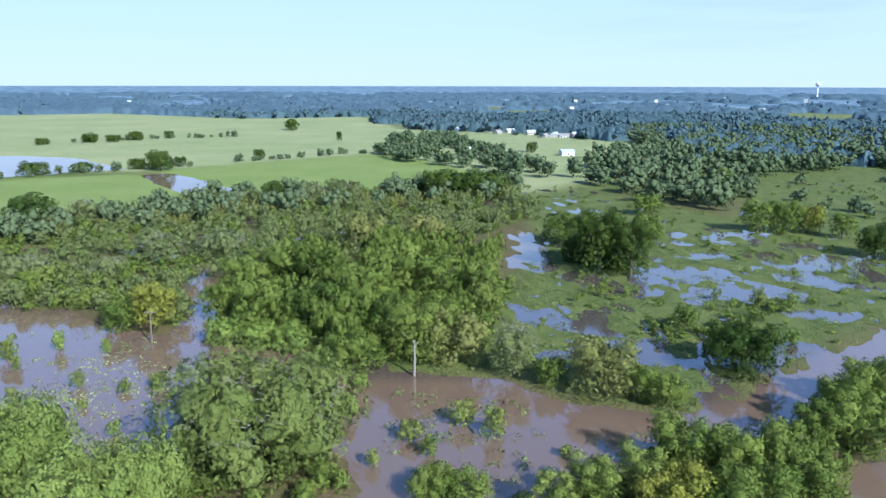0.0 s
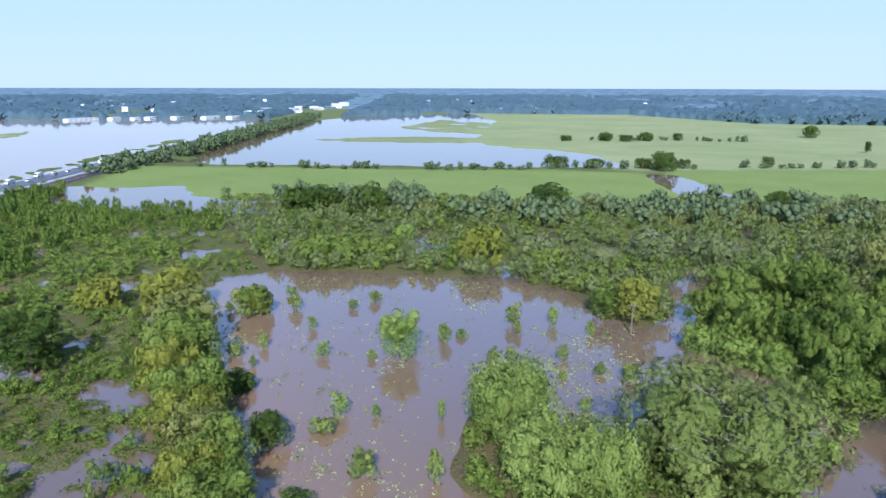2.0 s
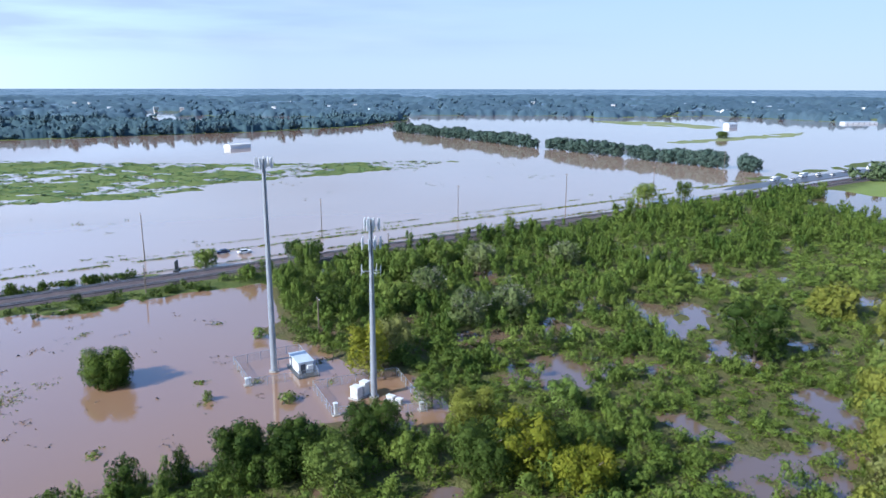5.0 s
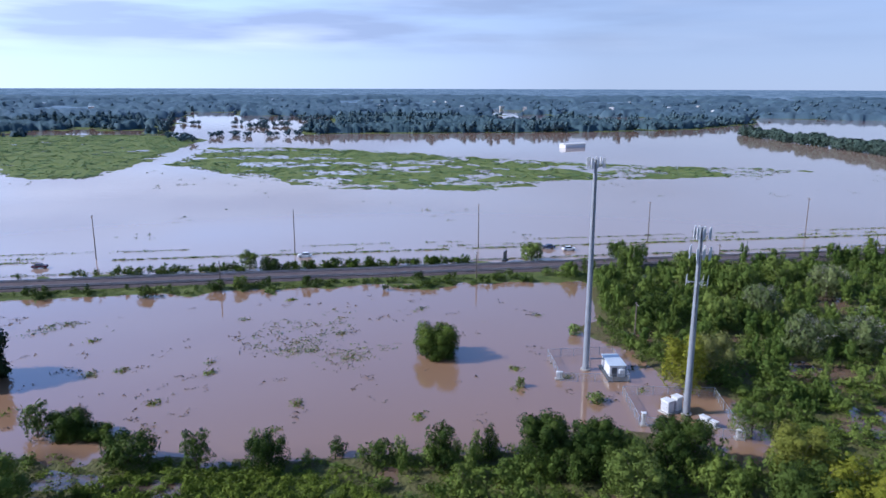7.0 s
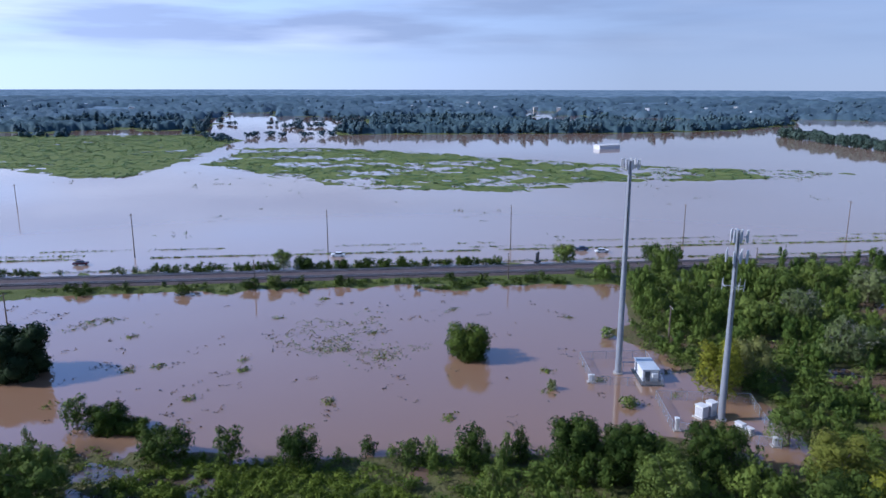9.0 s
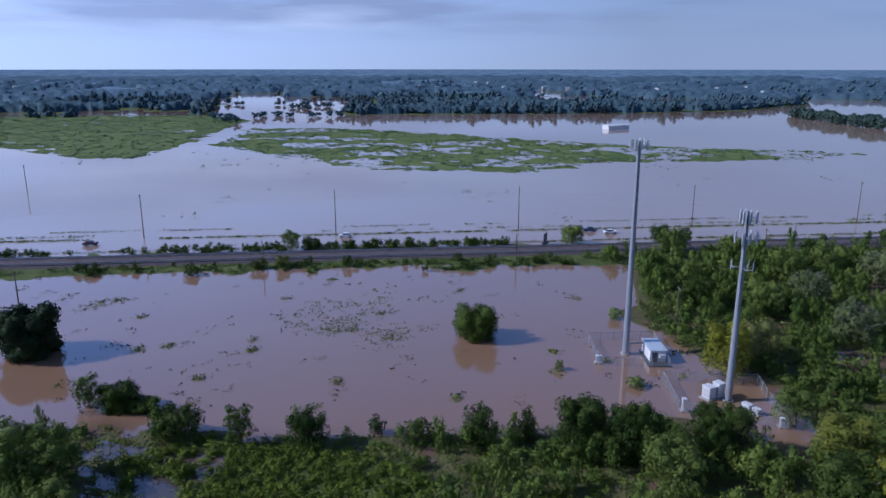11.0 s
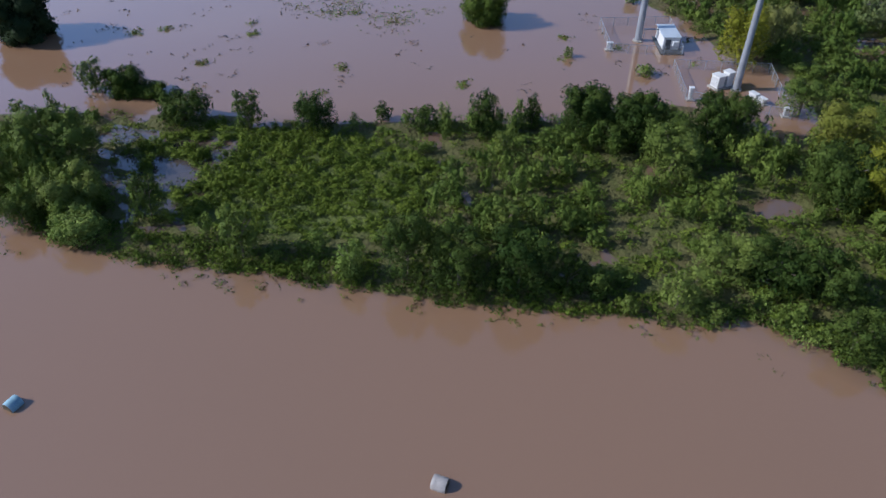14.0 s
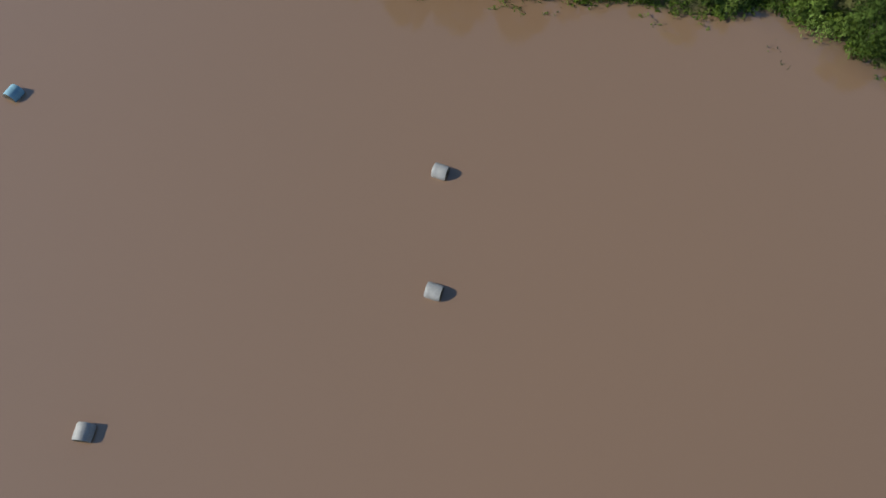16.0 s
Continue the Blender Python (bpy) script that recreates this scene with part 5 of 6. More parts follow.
for species, x, y, high, wide in (
    ("bright", -95.0, 105.0, 10.9, 5.5), ("pecan", -141.2, 103.1, 7.9, 5.4), ("light", -136.3, 112.0, 4.9, 2.3),
    ("bright", -84.3, 77.8, 5.1, 2.0), ("light", -82.3, 72.0, 2.3, 3.0), ("light", -67.1, 65.9, 5.1, 2.7),
    ("light", -58.1, 71.5, 6.2, 1.6), ("pecan", -125.9, 121.5, 2.6, 1.7), ("light", -125.8, 129.6, 3.4, 2.1),
    ("bright", -121.2, 90.4, 3.6, 1.4), ("light", -121.7, 83.3, 3.2, 2.4), ("light", -92.9, 117.2, 4.8, 2.0),
    ("light", -87.7, 136.4, 6.1, 2.4), ("bright", -80.4, 142.4, 5.3, 1.6), ("bright", -69.9, 141.1, 3.8, 1.3),
    ("light", -78.5, 114.8, 3.1, 1.7), ("light", -67.3, 124.0, 3.8, 1.8), ("pecan", -58.1, 122.1, 2.5, 1.6),
    ("light", -52.4, 123.7, 3.4, 2.3), ("bright", -79.1, 81.2, 2.8, 1.0), ("bright", -69.9, 87.5, 4.3, 0.9),
    ("oak", -90.1, 66.6, 2.9, 3.1), ("light", -75.9, 117.8, 3.4, 1.4),
    ("pecan", -147.2, 119.7, 2.7, 1.8), ("bright", -122.1, 105.0, 3.6, 1.5), ("pecan", -96.2, 120.4, 3.2, 1.0), ("bright", -91.9, 122.0, 1.8, 1.8), ("light", -91.4, 142.5, 2.7, 1.5), ("pecan", -83.3, 131.8, 3.6, 1.2), ("bright", -82.4, 146.5, 2.2, 1.0), ("bright", -52.4, 105.3, 3.2, 1.5), ("light", -62.2, 115.1, 1.8, 1.2), ("pecan", -113.8, 81.9, 2.7, 1.0), ("bright", -107.6, 94.8, 3.6, 1.8), ("light", -98.1, 99.8, 2.2, 1.5), ("pecan", -147.7, 100.3, 3.2, 1.2), ("bright", -149.4, 110.6, 1.8, 1.0),
):
    plant(species, x, y, high, wide, "shrubs standing in the clearing")

# many take the dark oak leaves, as shade put into colour
for species, x, y, high, wide in (
    ("gold", -130.0, -25.2, 11.0, 5.6), ("olive", -139.8, -22.4, 8.8, 5.2), ("oak", -165.7, -39.4, 8.0, 4.7),
    ("grey", -180.5, -18.1, 9.0, 5.3), ("grey", -160.2, -6.6, 9.0, 5.5), ("grey", -166.0, 3.0, 9.0, 6.0),
    ("yellow", -106.5, -3.5, 9.0, 4.8), ("pecan", -116.8, -11.3, 7.0, 3.8), ("gold", -94.7, 4.1, 9.0, 6.3),
    ("oak", -91.9, -0.6, 8.0, 4.9), ("gold", -89.8, 12.3, 8.0, 5.0), ("oak", -97.9, 8.8, 8.0, 3.9),
    ("oak", -102.5, -17.4, 8.0, 3.4), ("oak", -93.6, -29.1, 9.0, 4.2), ("pecan", -87.4, -21.8, 9.0, 4.5),
    ("oak", -91.2, -36.1, 9.0, 3.8), ("oak", -97.4, -19.9, 8.0, 3.3),
):
    plant(species, x, y, high, wide, "trees at the tower compound")

for species, x, y, high, wide in (
    ("oak", -143.6, 52.5, 13.6, 7.6), ("yellow", -173.8, 80.9, 8.0, 7.8), ("pecan", -349.0, 68.8, 10.0, 6.2),
    ("oak", -361.7, 90.6, 10.0, 4.7), ("bright", -115.1, 11.5, 7.0, 3.6), ("pecan", -199.5, -26.5, 9.0, 5.5),
    ("pecan", -212.4, -59.8, 8.0, 3.9), ("pecan", -209.6, -41.6, 9.0, 5.2), ("pecan", -211.7, -17.8, 9.0, 5.8),
    ("grey", -212.8, -5.9, 9.0, 6.2), ("grey", -219.6, 20.1, 8.0, 6.0), ("pecan", -169.5, -25.4, 8.0, 5.1),
):
    plant(species, x, y, high, wide, "trees of the scrub wood")

for species, x, y, high, wide in (
    ("dark", -64.6, -141.0, 10.2, 7.2), ("dense", -121.4, -73.0, 7.3, 5.4), ("pecan", -58.0, -109.6, 6.5, 3.2),
    ("dense", -60.7, -105.5, 4.6, 3.9), ("dense", -62.7, -101.7, 2.2, 3.1), ("pecan", -115.8, -51.5, 2.2, 1.2),
    ("pecan", -116.8, -37.0, 1.6, 2.3), ("bright", -148.3, -53.1, 2.7, 2.1),
):
    plant(species, x, y, high, wide, "islands in the flooded field")

# oak leaves darken this strip in place of deeper shade
for species, x, y, high, wide in (
    ("oak", -64.0, -79.7, 7.0, 3.0), ("oak", -69.1, -70.6, 6.0, 3.5), ("oak", -82.5, -49.4, 8.0, 3.2),
    ("oak", -88.4, -44.1, 6.0, 1.7), ("pecan", -76.9, -42.3, 7.0, 1.7), ("oak", -89.8, -36.7, 9.0, 4.5),
    ("oak", -92.8, -29.8, 9.0, 4.3), ("oak", -92.3, -25.1, 7.0, 4.4), ("oak", -89.5, -31.4, 6.0, 3.4),
    ("oak", -103.3, -20.9, 7.0, 3.7), ("oak", -59.6, -89.2, 5.0, 4.6), ("pecan", -41.5, -93.5, 9.0, 6.4),
    ("oak", -77.7, -64.5, 3.0, 1.8), ("oak", -79.0, -57.4, 4.0, 2.9),
):
    plant(species, x, y, high, wide, "trees of the riverside strip")

# the shaded cluster is darkened by giving it oak leaves
for species, x, y, high, wide in (
    ("pecan", -41.5, -57.3, 8.3, 3.1), ("oak", -49.9, -38.9, 9.4, 3.4), ("oak", -51.8, -33.2, 8.2, 4.2),
    ("oak", -55.6, -27.6, 8.4, 4.6), ("pecan", -62.5, -33.5, 6.0, 3.0), ("oak", -40.4, -72.8, 7.6, 2.9),
    ("light", -35.9, -82.8, 6.0, 4.7), ("bright", -32.9, -76.6, 3.6, 3.8), ("pecan", -30.4, -85.7, 4.8, 3.3),
    ("bright", -46.0, -44.2, 5.5, 2.3), ("oak", -58.1, -22.7, 6.5, 2.5), ("pecan", -62.1, -11.3, 6.4, 2.9),
    ("pecan", -58.8, -15.4, 2.4, 1.4), ("pecan", -62.6, -7.2, 2.9, 1.4), ("pecan", -71.4, -9.2, 5.0, 4.1),
    ("oak", -72.6, -3.6, 6.0, 4.9), ("oak", -73.1, 2.2, 6.0, 4.2), ("oak", -66.2, 5.9, 6.0, 3.3),
    ("oak", -93.7, -1.6, 9.0, 5.8),
):
    plant(species, x, y, high, wide, "thick trees on the shore")

for species, x, y, high, wide in (
    ("pecan", -152.5, -158.5, 6.6, 3.4), ("oak", -156.0, -153.6, 3.9, 3.9), ("pecan", -208.4, -90.3, 6.4, 4.9),
    ("oak", -130.1, -182.3, 2.0, 2.9), ("oak", -226.3, -67.9, 6.0, 4.2), ("oak", -229.1, -60.6, 6.0, 2.7),
    ("pecan", -136.6, -145.6, 3.7, 2.7), ("oak", -147.9, -131.7, 3.2, 1.9), ("oak", -131.7, -150.4, 2.7, 3.2),
    ("oak", -117.8, -161.4, 3.0, 2.9), ("oak", -169.0, -108.2, 2.4, 2.0),
):
    plant(species, x, y, high, wide, "trackside trees")

for species, x, y, high, wide in (
    ("oak", -179.2, 456.4, 13.6, 10.1), ("oak", -247.6, 435.4, 7.6, 10.3), ("oak", -227.8, 455.2, 5.5, 9.6),
    ("oak", -196.5, 463.6, 6.8, 7.2), ("oak", -134.5, 530.1, 7.1, 5.2), ("oak", -178.1, 488.8, 6.2, 5.3),
    ("oak", -358.3, 647.6, 5.7, 8.2), ("oak", -327.5, 673.1, 8.0, 8.3), ("oak", -309.6, 680.0, 6.5, 8.2),
    ("oak", -297.2, 701.2, 8.3, 9.6), ("oak", -274.7, 728.8, 7.6, 6.1), ("oak", -178.9, 856.4, 14.0, 11.0),
    ("oak", -98.8, 689.7, 10.5, 3.3), ("oak", 71.2, 582.3, 8.8, 5.6), ("oak", -808.6, 237.4, 7.5, 8.6),
):
    plant(species, x, y, high, wide, "field trees")


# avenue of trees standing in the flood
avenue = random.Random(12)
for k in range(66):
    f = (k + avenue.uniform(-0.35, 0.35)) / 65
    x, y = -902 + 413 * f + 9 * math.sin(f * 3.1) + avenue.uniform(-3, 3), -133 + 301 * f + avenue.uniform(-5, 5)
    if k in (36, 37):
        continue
    plant("hazy_oak", x, y, avenue.uniform(9, 13), avenue.uniform(6, 9.5), "avenue of trees in the flood")

# weeds and drift in the water
def drift(name, label, mat, poly, count, clumps, size, high, seed, spread=5.0, cards=7):
    """Small floating or half-drowned tufts in loose clusters, joined into one object."""
    rng = np.random.default_rng(seed)
    xs, ys = [p[0] for p in poly], [p[1] for p in poly]
    cx, cy = rng.uniform(min(xs), max(xs), clumps), rng.uniform(min(ys), max(ys), clumps)
    pick = rng.integers(0, clumps, count)
    x, y = cx[pick] + rng.normal(0, spread, count), cy[pick] + rng.normal(0, spread * 0.7, count)
    ok = (outline(poly, x, y) < -1) & (country(x, y)[0] < -0.02)
    x, y = x[ok], y[ok]
    n = len(x)
    base = np.repeat(np.stack([x, y, np.zeros(n)], 1), cards, 0)
    tall = np.repeat(rng.uniform(*high, n), cards)
    big = np.repeat(rng.uniform(*size, n), cards)
    off = rng.normal(0, 0.55, (n * cards, 3)) * big[:, None]
    off[:, 2] = rng.uniform(0.05, 1.0, n * cards) * tall
    out = off / (np.linalg.norm(off, axis=1)[:, None] + 1e-6) + np.array([0, 0, 0.6])
    v, f, n = leaf_cards(rng, base + off, out, 0.26 * np.clip(big, 0.6, 3))
    tagged(new(name, mesh_of(name, v, f, mat, n)), label, "weeds", kind="stuff")


CLEARING = [(-60, 44), (-150, 96), (-172, 125), (-128, 160), (-92, 168), (-62, 150), (-20, 126), (-18, 104), (-60, 100), (-50, 60)]
drift("floating_weed", "pale yellow-green floating weed on the flood", PADS, CLEARING, 2300, 90, (0.35, 0.9), (0.03, 0.15), 61, 5, 5)
drift("drowned_grass", "drowned grass tufts above the flood", REED, CLEARING, 420, 70, (0.5, 1.3), (0.3, 1.0), 62, 3, 9)
drift("floating_weed", "pale floating weed gathered between the shrubs", PADS, [(-80, 106), (-44, 112), (-44, 134), (-76, 130)], 500, 16, (0.35, 0.9), (0.03, 0.2), 68, 4, 5)
drift("drift_weed", "wide raft of drowned weeds in the flooded field", REED, [(-140, -122), (-104, -118), (-102, -82), (-130, -82)], 420, 26, (0.4, 1.2), (0.02, 0.12), 69, 2.6, 7)
drift("drift_weed", "raft of drowned weeds in the flooded field", REED, [(-100, -165), (-76, -160), (-78, -140), (-98, -142)], 110, 9, (0.4, 1.3), (0.05, 0.4), 70, 2.4, 7)
NEAR_FLOOD = [(-48, -118), (-58, -100), (-76, -72), (-106, -38), (-140, -24), us(40, 188), us(-160, 188), (20, -190)]
RIVER_EAST = [(-14, 98), (-16, 126), (20, 116), (40, 110), (24, 96), (8, 88)]
drift("drowned_grass", "drowned grass and weed in the river bend", REED, RIVER_EAST, 260, 26, (0.5, 1.6), (0.2, 1.0), 63, 3, 9)
drift("drift_weed", "dark clumps of drifting weed on the flooded field", HERB_LEAVES, NEAR_FLOOD, 1500, 150, (0.6, 1.2), (0.12, 0.55), 64, 0.75, 8)
drift("drift_debris", "dark drifting debris on the flooded field", BARK, NEAR_FLOOD, 1100, 260, (0.3, 0.9), (0.05, 0.35), 65, 1.5, 5)
def verge_line(name, label, s_line, u0, u1, count, gap_noise, size, high, seed, mat):
    """Broken lines of drowned grass along the highway."""
    rng = np.random.default_rng(seed)
    u = rng.uniform(u0, u1, count)
    u = u[fbm(u, u * 0, 14, seed, 3) > gap_noise]
    s = s_line + rng.normal(0, 0.35, len(u))
    x, y = ALONG.x * u + ACROSS.x * s, ALONG.y * u + ACROSS.y * s
    n, cards = len(u), 6
    base = np.repeat(np.stack([x, y, np.zeros(n)], 1), cards, 0)
    off = rng.normal(0, 0.5, (n * cards, 3)) * rng.uniform(*size, n * cards)[:, None]
    off[:, 2] = rng.uniform(0.02, 1, n * cards) * rng.uniform(*high, n * cards)
    v, f, n = leaf_cards(rng, base + off, off + np.array([0, 0, 0.5]), 0.28)
    tagged(new(name, mesh_of(name, v, f, mat, n)), label, "grass", kind="stuff")


verge_line("verge_grass", "line of drowned grass on the highway's edge", 238.3, -320, 420, 2600, -0.55, (0.5, 1.2), (0.15, 0.5), 71, HERB_LEAVES)
verge_line("verge_grass", "broken line of drowned grass beyond the highway", 243.5, -320, 330, 900, 0.05, (0.6, 1.5), (0.15, 0.5), 72, HERB_LEAVES)
verge_line("verge_grass", "broken line of drowned grass beyond the highway", 250.5, -320, 330, 900, 0.0, (0.6, 1.5), (0.1, 0.4), 73, HERB_LEAVES)
verge_line("verge_grass", "line of drowned grass between railway and highway", 221.6, -320, 420, 1800, -0.4, (0.5, 1.0), (0.15, 0.5), 74, HERB_LEAVES)
FAR_FLOOD = [us(-300, 240), us(330, 240), (-560, 0), (-420, -160), (-310, -260), (-330, -420), us(-420, 300)]
drift("drift_weed", "dark clumps of weed on the far flood", HERB_LEAVES, FAR_FLOOD, 420, 80, (0.6, 1.8), (0.1, 0.6), 66, 9, 7)
drift("shore_weed", "weeds and drift along the river's edge", HERB_LEAVES, SHORE, 900, 150, (0.3, 0.9), (0.1, 0.5), 67, 1.2, 8)

# bleached fallen tree in the thicket
snag = empty("fallen_tree", "bleached bare fallen tree with spreading branches", "dead tree", pose(-187, 142, 0.2, 0, 0, 40))
rngt = random.Random(8)
bm = bmesh.new()
rod(bm, (0, 0, 0.2), (7, 1, 4.2), 0.35, 0.2, 8)
part("trunk", bm, DEADWOOD, snag)
for k in range(14):
    f = rngt.uniform(0.3, 1)
    a = Vector((7 * f, f, 0.2 + 4 * f))
    b = a + Vector((rngt.uniform(-2, 3.5), rngt.uniform(-3.5, 3.5), rngt.uniform(0, 3)))
    bm = bmesh.new()
    rod(bm, a, b, 0.12, 0.04, 5)
    for q in range(3):
        c = a.lerp(b, rngt.uniform(0.4, 1))
        rod(bm, c, c + Vector((rngt.uniform(-1, 1.5), rngt.uniform(-1.5, 1.5), rngt.uniform(0, 1.5))), 0.05, 0.02, 4)
    part("branch", bm, DEADWOOD, snag)


# ---- railway and highway ----
def ribbon(name, profile, u0, u1, step, mat, lift=None):
    """A long body of one cross-section, laid along the railway's line."""
    bm = bmesh.new()
    n = int((u1 - u0) / step) + 1
    rows = []
    for i in range(n):
        u = u0 + (u1 - u0) * i / (n - 1)
        dz = lift(u) if lift else 0
        rows.append([bm.verts.new((*us(u, s), z + dz)) for s, z in profile])
    for a, b in zip(rows, rows[1:]):
        for k in range(len(profile) - 1):
            bm.faces.new((a[k], a[k + 1], b[k + 1], b[k]))
    return part(name, bm, mat)


bed = tagged(ribbon("railway_bed", [(200.5, -0.5), (202.6, 1.0), (206.3, 1.12), (208.0, 0.85), (209.6, 1.12), (213.2, 1.0), (215.4, -0.5)], -700, 900, 8, BALLAST),
             "dark ballast railway embankment with two tracks", "railway", kind="structure")
for centre in (204.5, 211.4):
    verts, quads = [], []
    for i in range(1200):
        u = -300 + i * 0.62
        base = len(verts)
        for z in (1.05, 1.22):
            for du, ds in ((-0.12, -1.3), (0.12, -1.3), (0.12, 1.3), (-0.12, 1.3)):
                verts.append((*us(u + du, centre + ds), z))
        quads += [tuple(base + q for q in f) for f in ((4, 5, 6, 7), (0, 1, 5, 4), (1, 2, 6, 5), (2, 3, 7, 6), (3, 0, 4, 7))]
    tagged(part("sleepers", mesh_of("sleepers", verts, quads, SLEEPER), SLEEPER, bed), kind="stuff")
    for side in (-0.72, 0.72):
        c = centre + side
        rail = ribbon("rail", [(c - 0.07, 1.2), (c - 0.035, 1.26), (c - 0.035, 1.38), (c + 0.035, 1.38), (c + 0.035, 1.26), (c + 0.07, 1.2)], -500, 900, 10, RAIL)
        rail.parent = bed
tagged(ribbon("road", [(222.0, -0.6), (223.2, 0.0), (229.5, 0.12), (236.0, 0.0), (237.0, -0.6)], -700, 1300, 10, ASPHALT,
              lambda u: -0.2 + 0.62 * min(1, max(0, (u - 330) / 120))), "grey asphalt highway, partly under shallow flood water", "road", kind="structure")


def utility_pole(x, y, high, turn, arms=1, group="utility poles"):
    thing = empty("utility_pole", "weathered timber utility pole with a crossarm standing in water", "pole", pose(x, y, -0.4, 0, 0, turn), group)
    bm = bmesh.new()
    rod(bm, (0, 0, 0), (0.05, 0.0, high), 0.19, 0.12, 10)
    part("post", bm, TIMBER, thing)
    for k in range(arms):
        bm = bmesh.new()
        box(bm, (2.4, 0.12, 0.14), (0.05, 0.1, high - 0.5 - 0.9 * k), 0.015)
        arm = part("crossarm", bm, TIMBER, thing)
        for dx in (-1.05, -0.4, 0.5, 1.1):
            bm = bmesh.new()
            rod(bm, (dx, 0.1, high - 0.45 - 0.9 * k), (dx, 0.1, high - 0.22 - 0.9 * k), 0.06, 0.04, 6)
            part("insulator", bm, ANTENNA, arm)
    return thing


ROAD_TURN = math.degrees(math.atan2(ALONG.y, ALONG.x)) + 90
for k in range(-3, 6):
    utility_pole(*us(-11.5 + 62.8 * k, 240), 15.3 + 0.4 * math.sin(k * 2), ROAD_TURN, 1, "utility poles along the highway")
for u in (-106, -30, 42, 118):
    utility_pole(*us(u, 198.5), 8.5, ROAD_TURN, 1, "utility poles along the railway")
utility_pole(-79, -175, 8, ROAD_TURN, 1, "utility poles along the railway")
utility_pole(-154, -41, 8.5, 30)
stump = empty("dead_tree", "bleached bare dead tree trunk at the water's edge", "dead tree", pose(-5.4, 129.5, -0.2))
bm = bmesh.new()
rod(bm, (0, 0, 0), (0.1, 0, 4.0), 0.26, 0.22, 9)
rod(bm, (0.1, 0, 3.9), (0.0, 0.1, 7.4), 0.22, 0.12, 9)
part("trunk", bm, DEADWOOD, stump)
bm = bmesh.new()
rod(bm, (0.05, 0, 6.0), (0.9, 0.2, 7.2), 0.12, 0.05, 6)
part("branch", bm, DEADWOOD, stump)
utility_pole(-63.0, 147.5, 7.6, 10)
utility_pole(-164, -339, 12, 30)
utility_pole(-503, 151, 13, 30)


def saloon(x, y, turn, paint, words):
    """A car in four parts, its sides rounded, nose along its own x."""
    thing = empty("car", words, "car", pose(x, y, 0.03, 0, 0, turn), "cars on the flooded highway")
    bm = bmesh.new()
    box(bm, (4.6, 1.8, 0.62), (0, 0, 0.62), 0.14)
    box(bm, (1.1, 1.7, 0.12), (1.6, 0, 0.95), 0.05)
    part("body", bm, PAINT[paint], thing)
    bm = bmesh.new()
    box(bm, (2.5, 1.62, 0.58), (-0.25, 0, 1.18), 0.02)
    for v in bm.verts:
        if v.co.z > 1.2:
            v.co.x = -0.25 + (v.co.x + 0.25) * 0.66
            v.co.y *= 0.84
    part("cabin_glass", bm, GLASS_DARK, thing)
    bm = bmesh.new()
    box(bm, (1.75, 1.38, 0.07), (-0.25, 0, 1.49), 0.025)
    part("roof", bm, PAINT[paint], thing)
    for sx in (-1.4, 1.42):
        for sy in (-0.86, 0.86):
            bm = bmesh.new()
            rod(bm, (sx, sy - 0.1, 0.33), (sx, sy + 0.1, 0.33), 0.33, 0.33, 14)
            wheel = part("tyre", bm, RUBBER, thing)
            bm = bmesh.new()
            rod(bm, (sx, sy - 0.11, 0.33), (sx, sy + 0.11, 0.33), 0.19, 0.19, 10)
            part("rim", bm, CHROME, wheel)
    for sy in (-0.62, 0.62):
        bm = bmesh.new()
        box(bm, (0.06, 0.36, 0.15), (2.29, sy, 0.74), 0.02)
        part("headlight", bm, ANTENNA, thing)
    return thing


U_TURN = math.degrees(math.atan2(ALONG.y, ALONG.x))
saloon(*us(-88, 231), U_TURN, "maroon", "maroon saloon car wading along the flooded highway")
saloon(*us(-8, 234), U_TURN + 180, "white", "white saloon car wading along the flooded highway")
saloon(*us(75, 234.5), U_TURN + 180, "blue", "dark blue saloon car wading along the flooded highway")
saloon(*us(81, 230.5), U_TURN, "white", "white saloon car wading behind a dark car on the flooded highway")


def truck(x, y, turn, long):
    thing = empty("box_truck", "white box truck stopped on the highway", "truck", pose(x, y, 0.5, 0, 0, turn), "vehicles stopped on the highway")
    bm = bmesh.new()
    box(bm, (long, 2.2, 2.0), (-1.2, 0, 1.8), 0.06)
    part("cargo_box", bm, WHITE_PANEL, thing)
    bm = bmesh.new()
    box(bm, (2.0, 2.2, 1.9), (long / 2 + 0.0, 0, 1.55), 0.2)
    part("cab", bm, PAINT["white"], thing)
    bm = bmesh.new()
    box(bm, (0.1, 1.9, 0.8), (long / 2 + 1.0, 0, 1.95), 0.02)
    part("windscreen", bm, GLASS_DARK, thing)
    for sx in (-long / 2 + 0.2, long / 2):
        for sy in (-1.0, 1.0):
            bm = bmesh.new()
            rod(bm, (sx, sy - 0.14, 0.45), (sx, sy + 0.14, 0.45), 0.46, 0.46, 12)
            part("tyre", bm, RUBBER, thing)


for u, s, long in ((404, 233, 5.5), (437, 234, 5), (512, 229, 5), (640, 230, 5.5)):
    truck(*us(u, s), U_TURN + (180 if s > 231 else 0), long)
for u, s, paint in ((418, 230, "white"), (446, 229, "silver"), (455, 234, "white"), (463, 229, "white"), (486, 233, "silver"), (497, 230, "blue"), (560, 232, "white"), (700, 233, "white")):
    queued = saloon(*us(u, s), U_TURN + (180 if s > 231 else 0), paint, paint + " car stopped on the wet highway")
    queued.location.z = 0.45


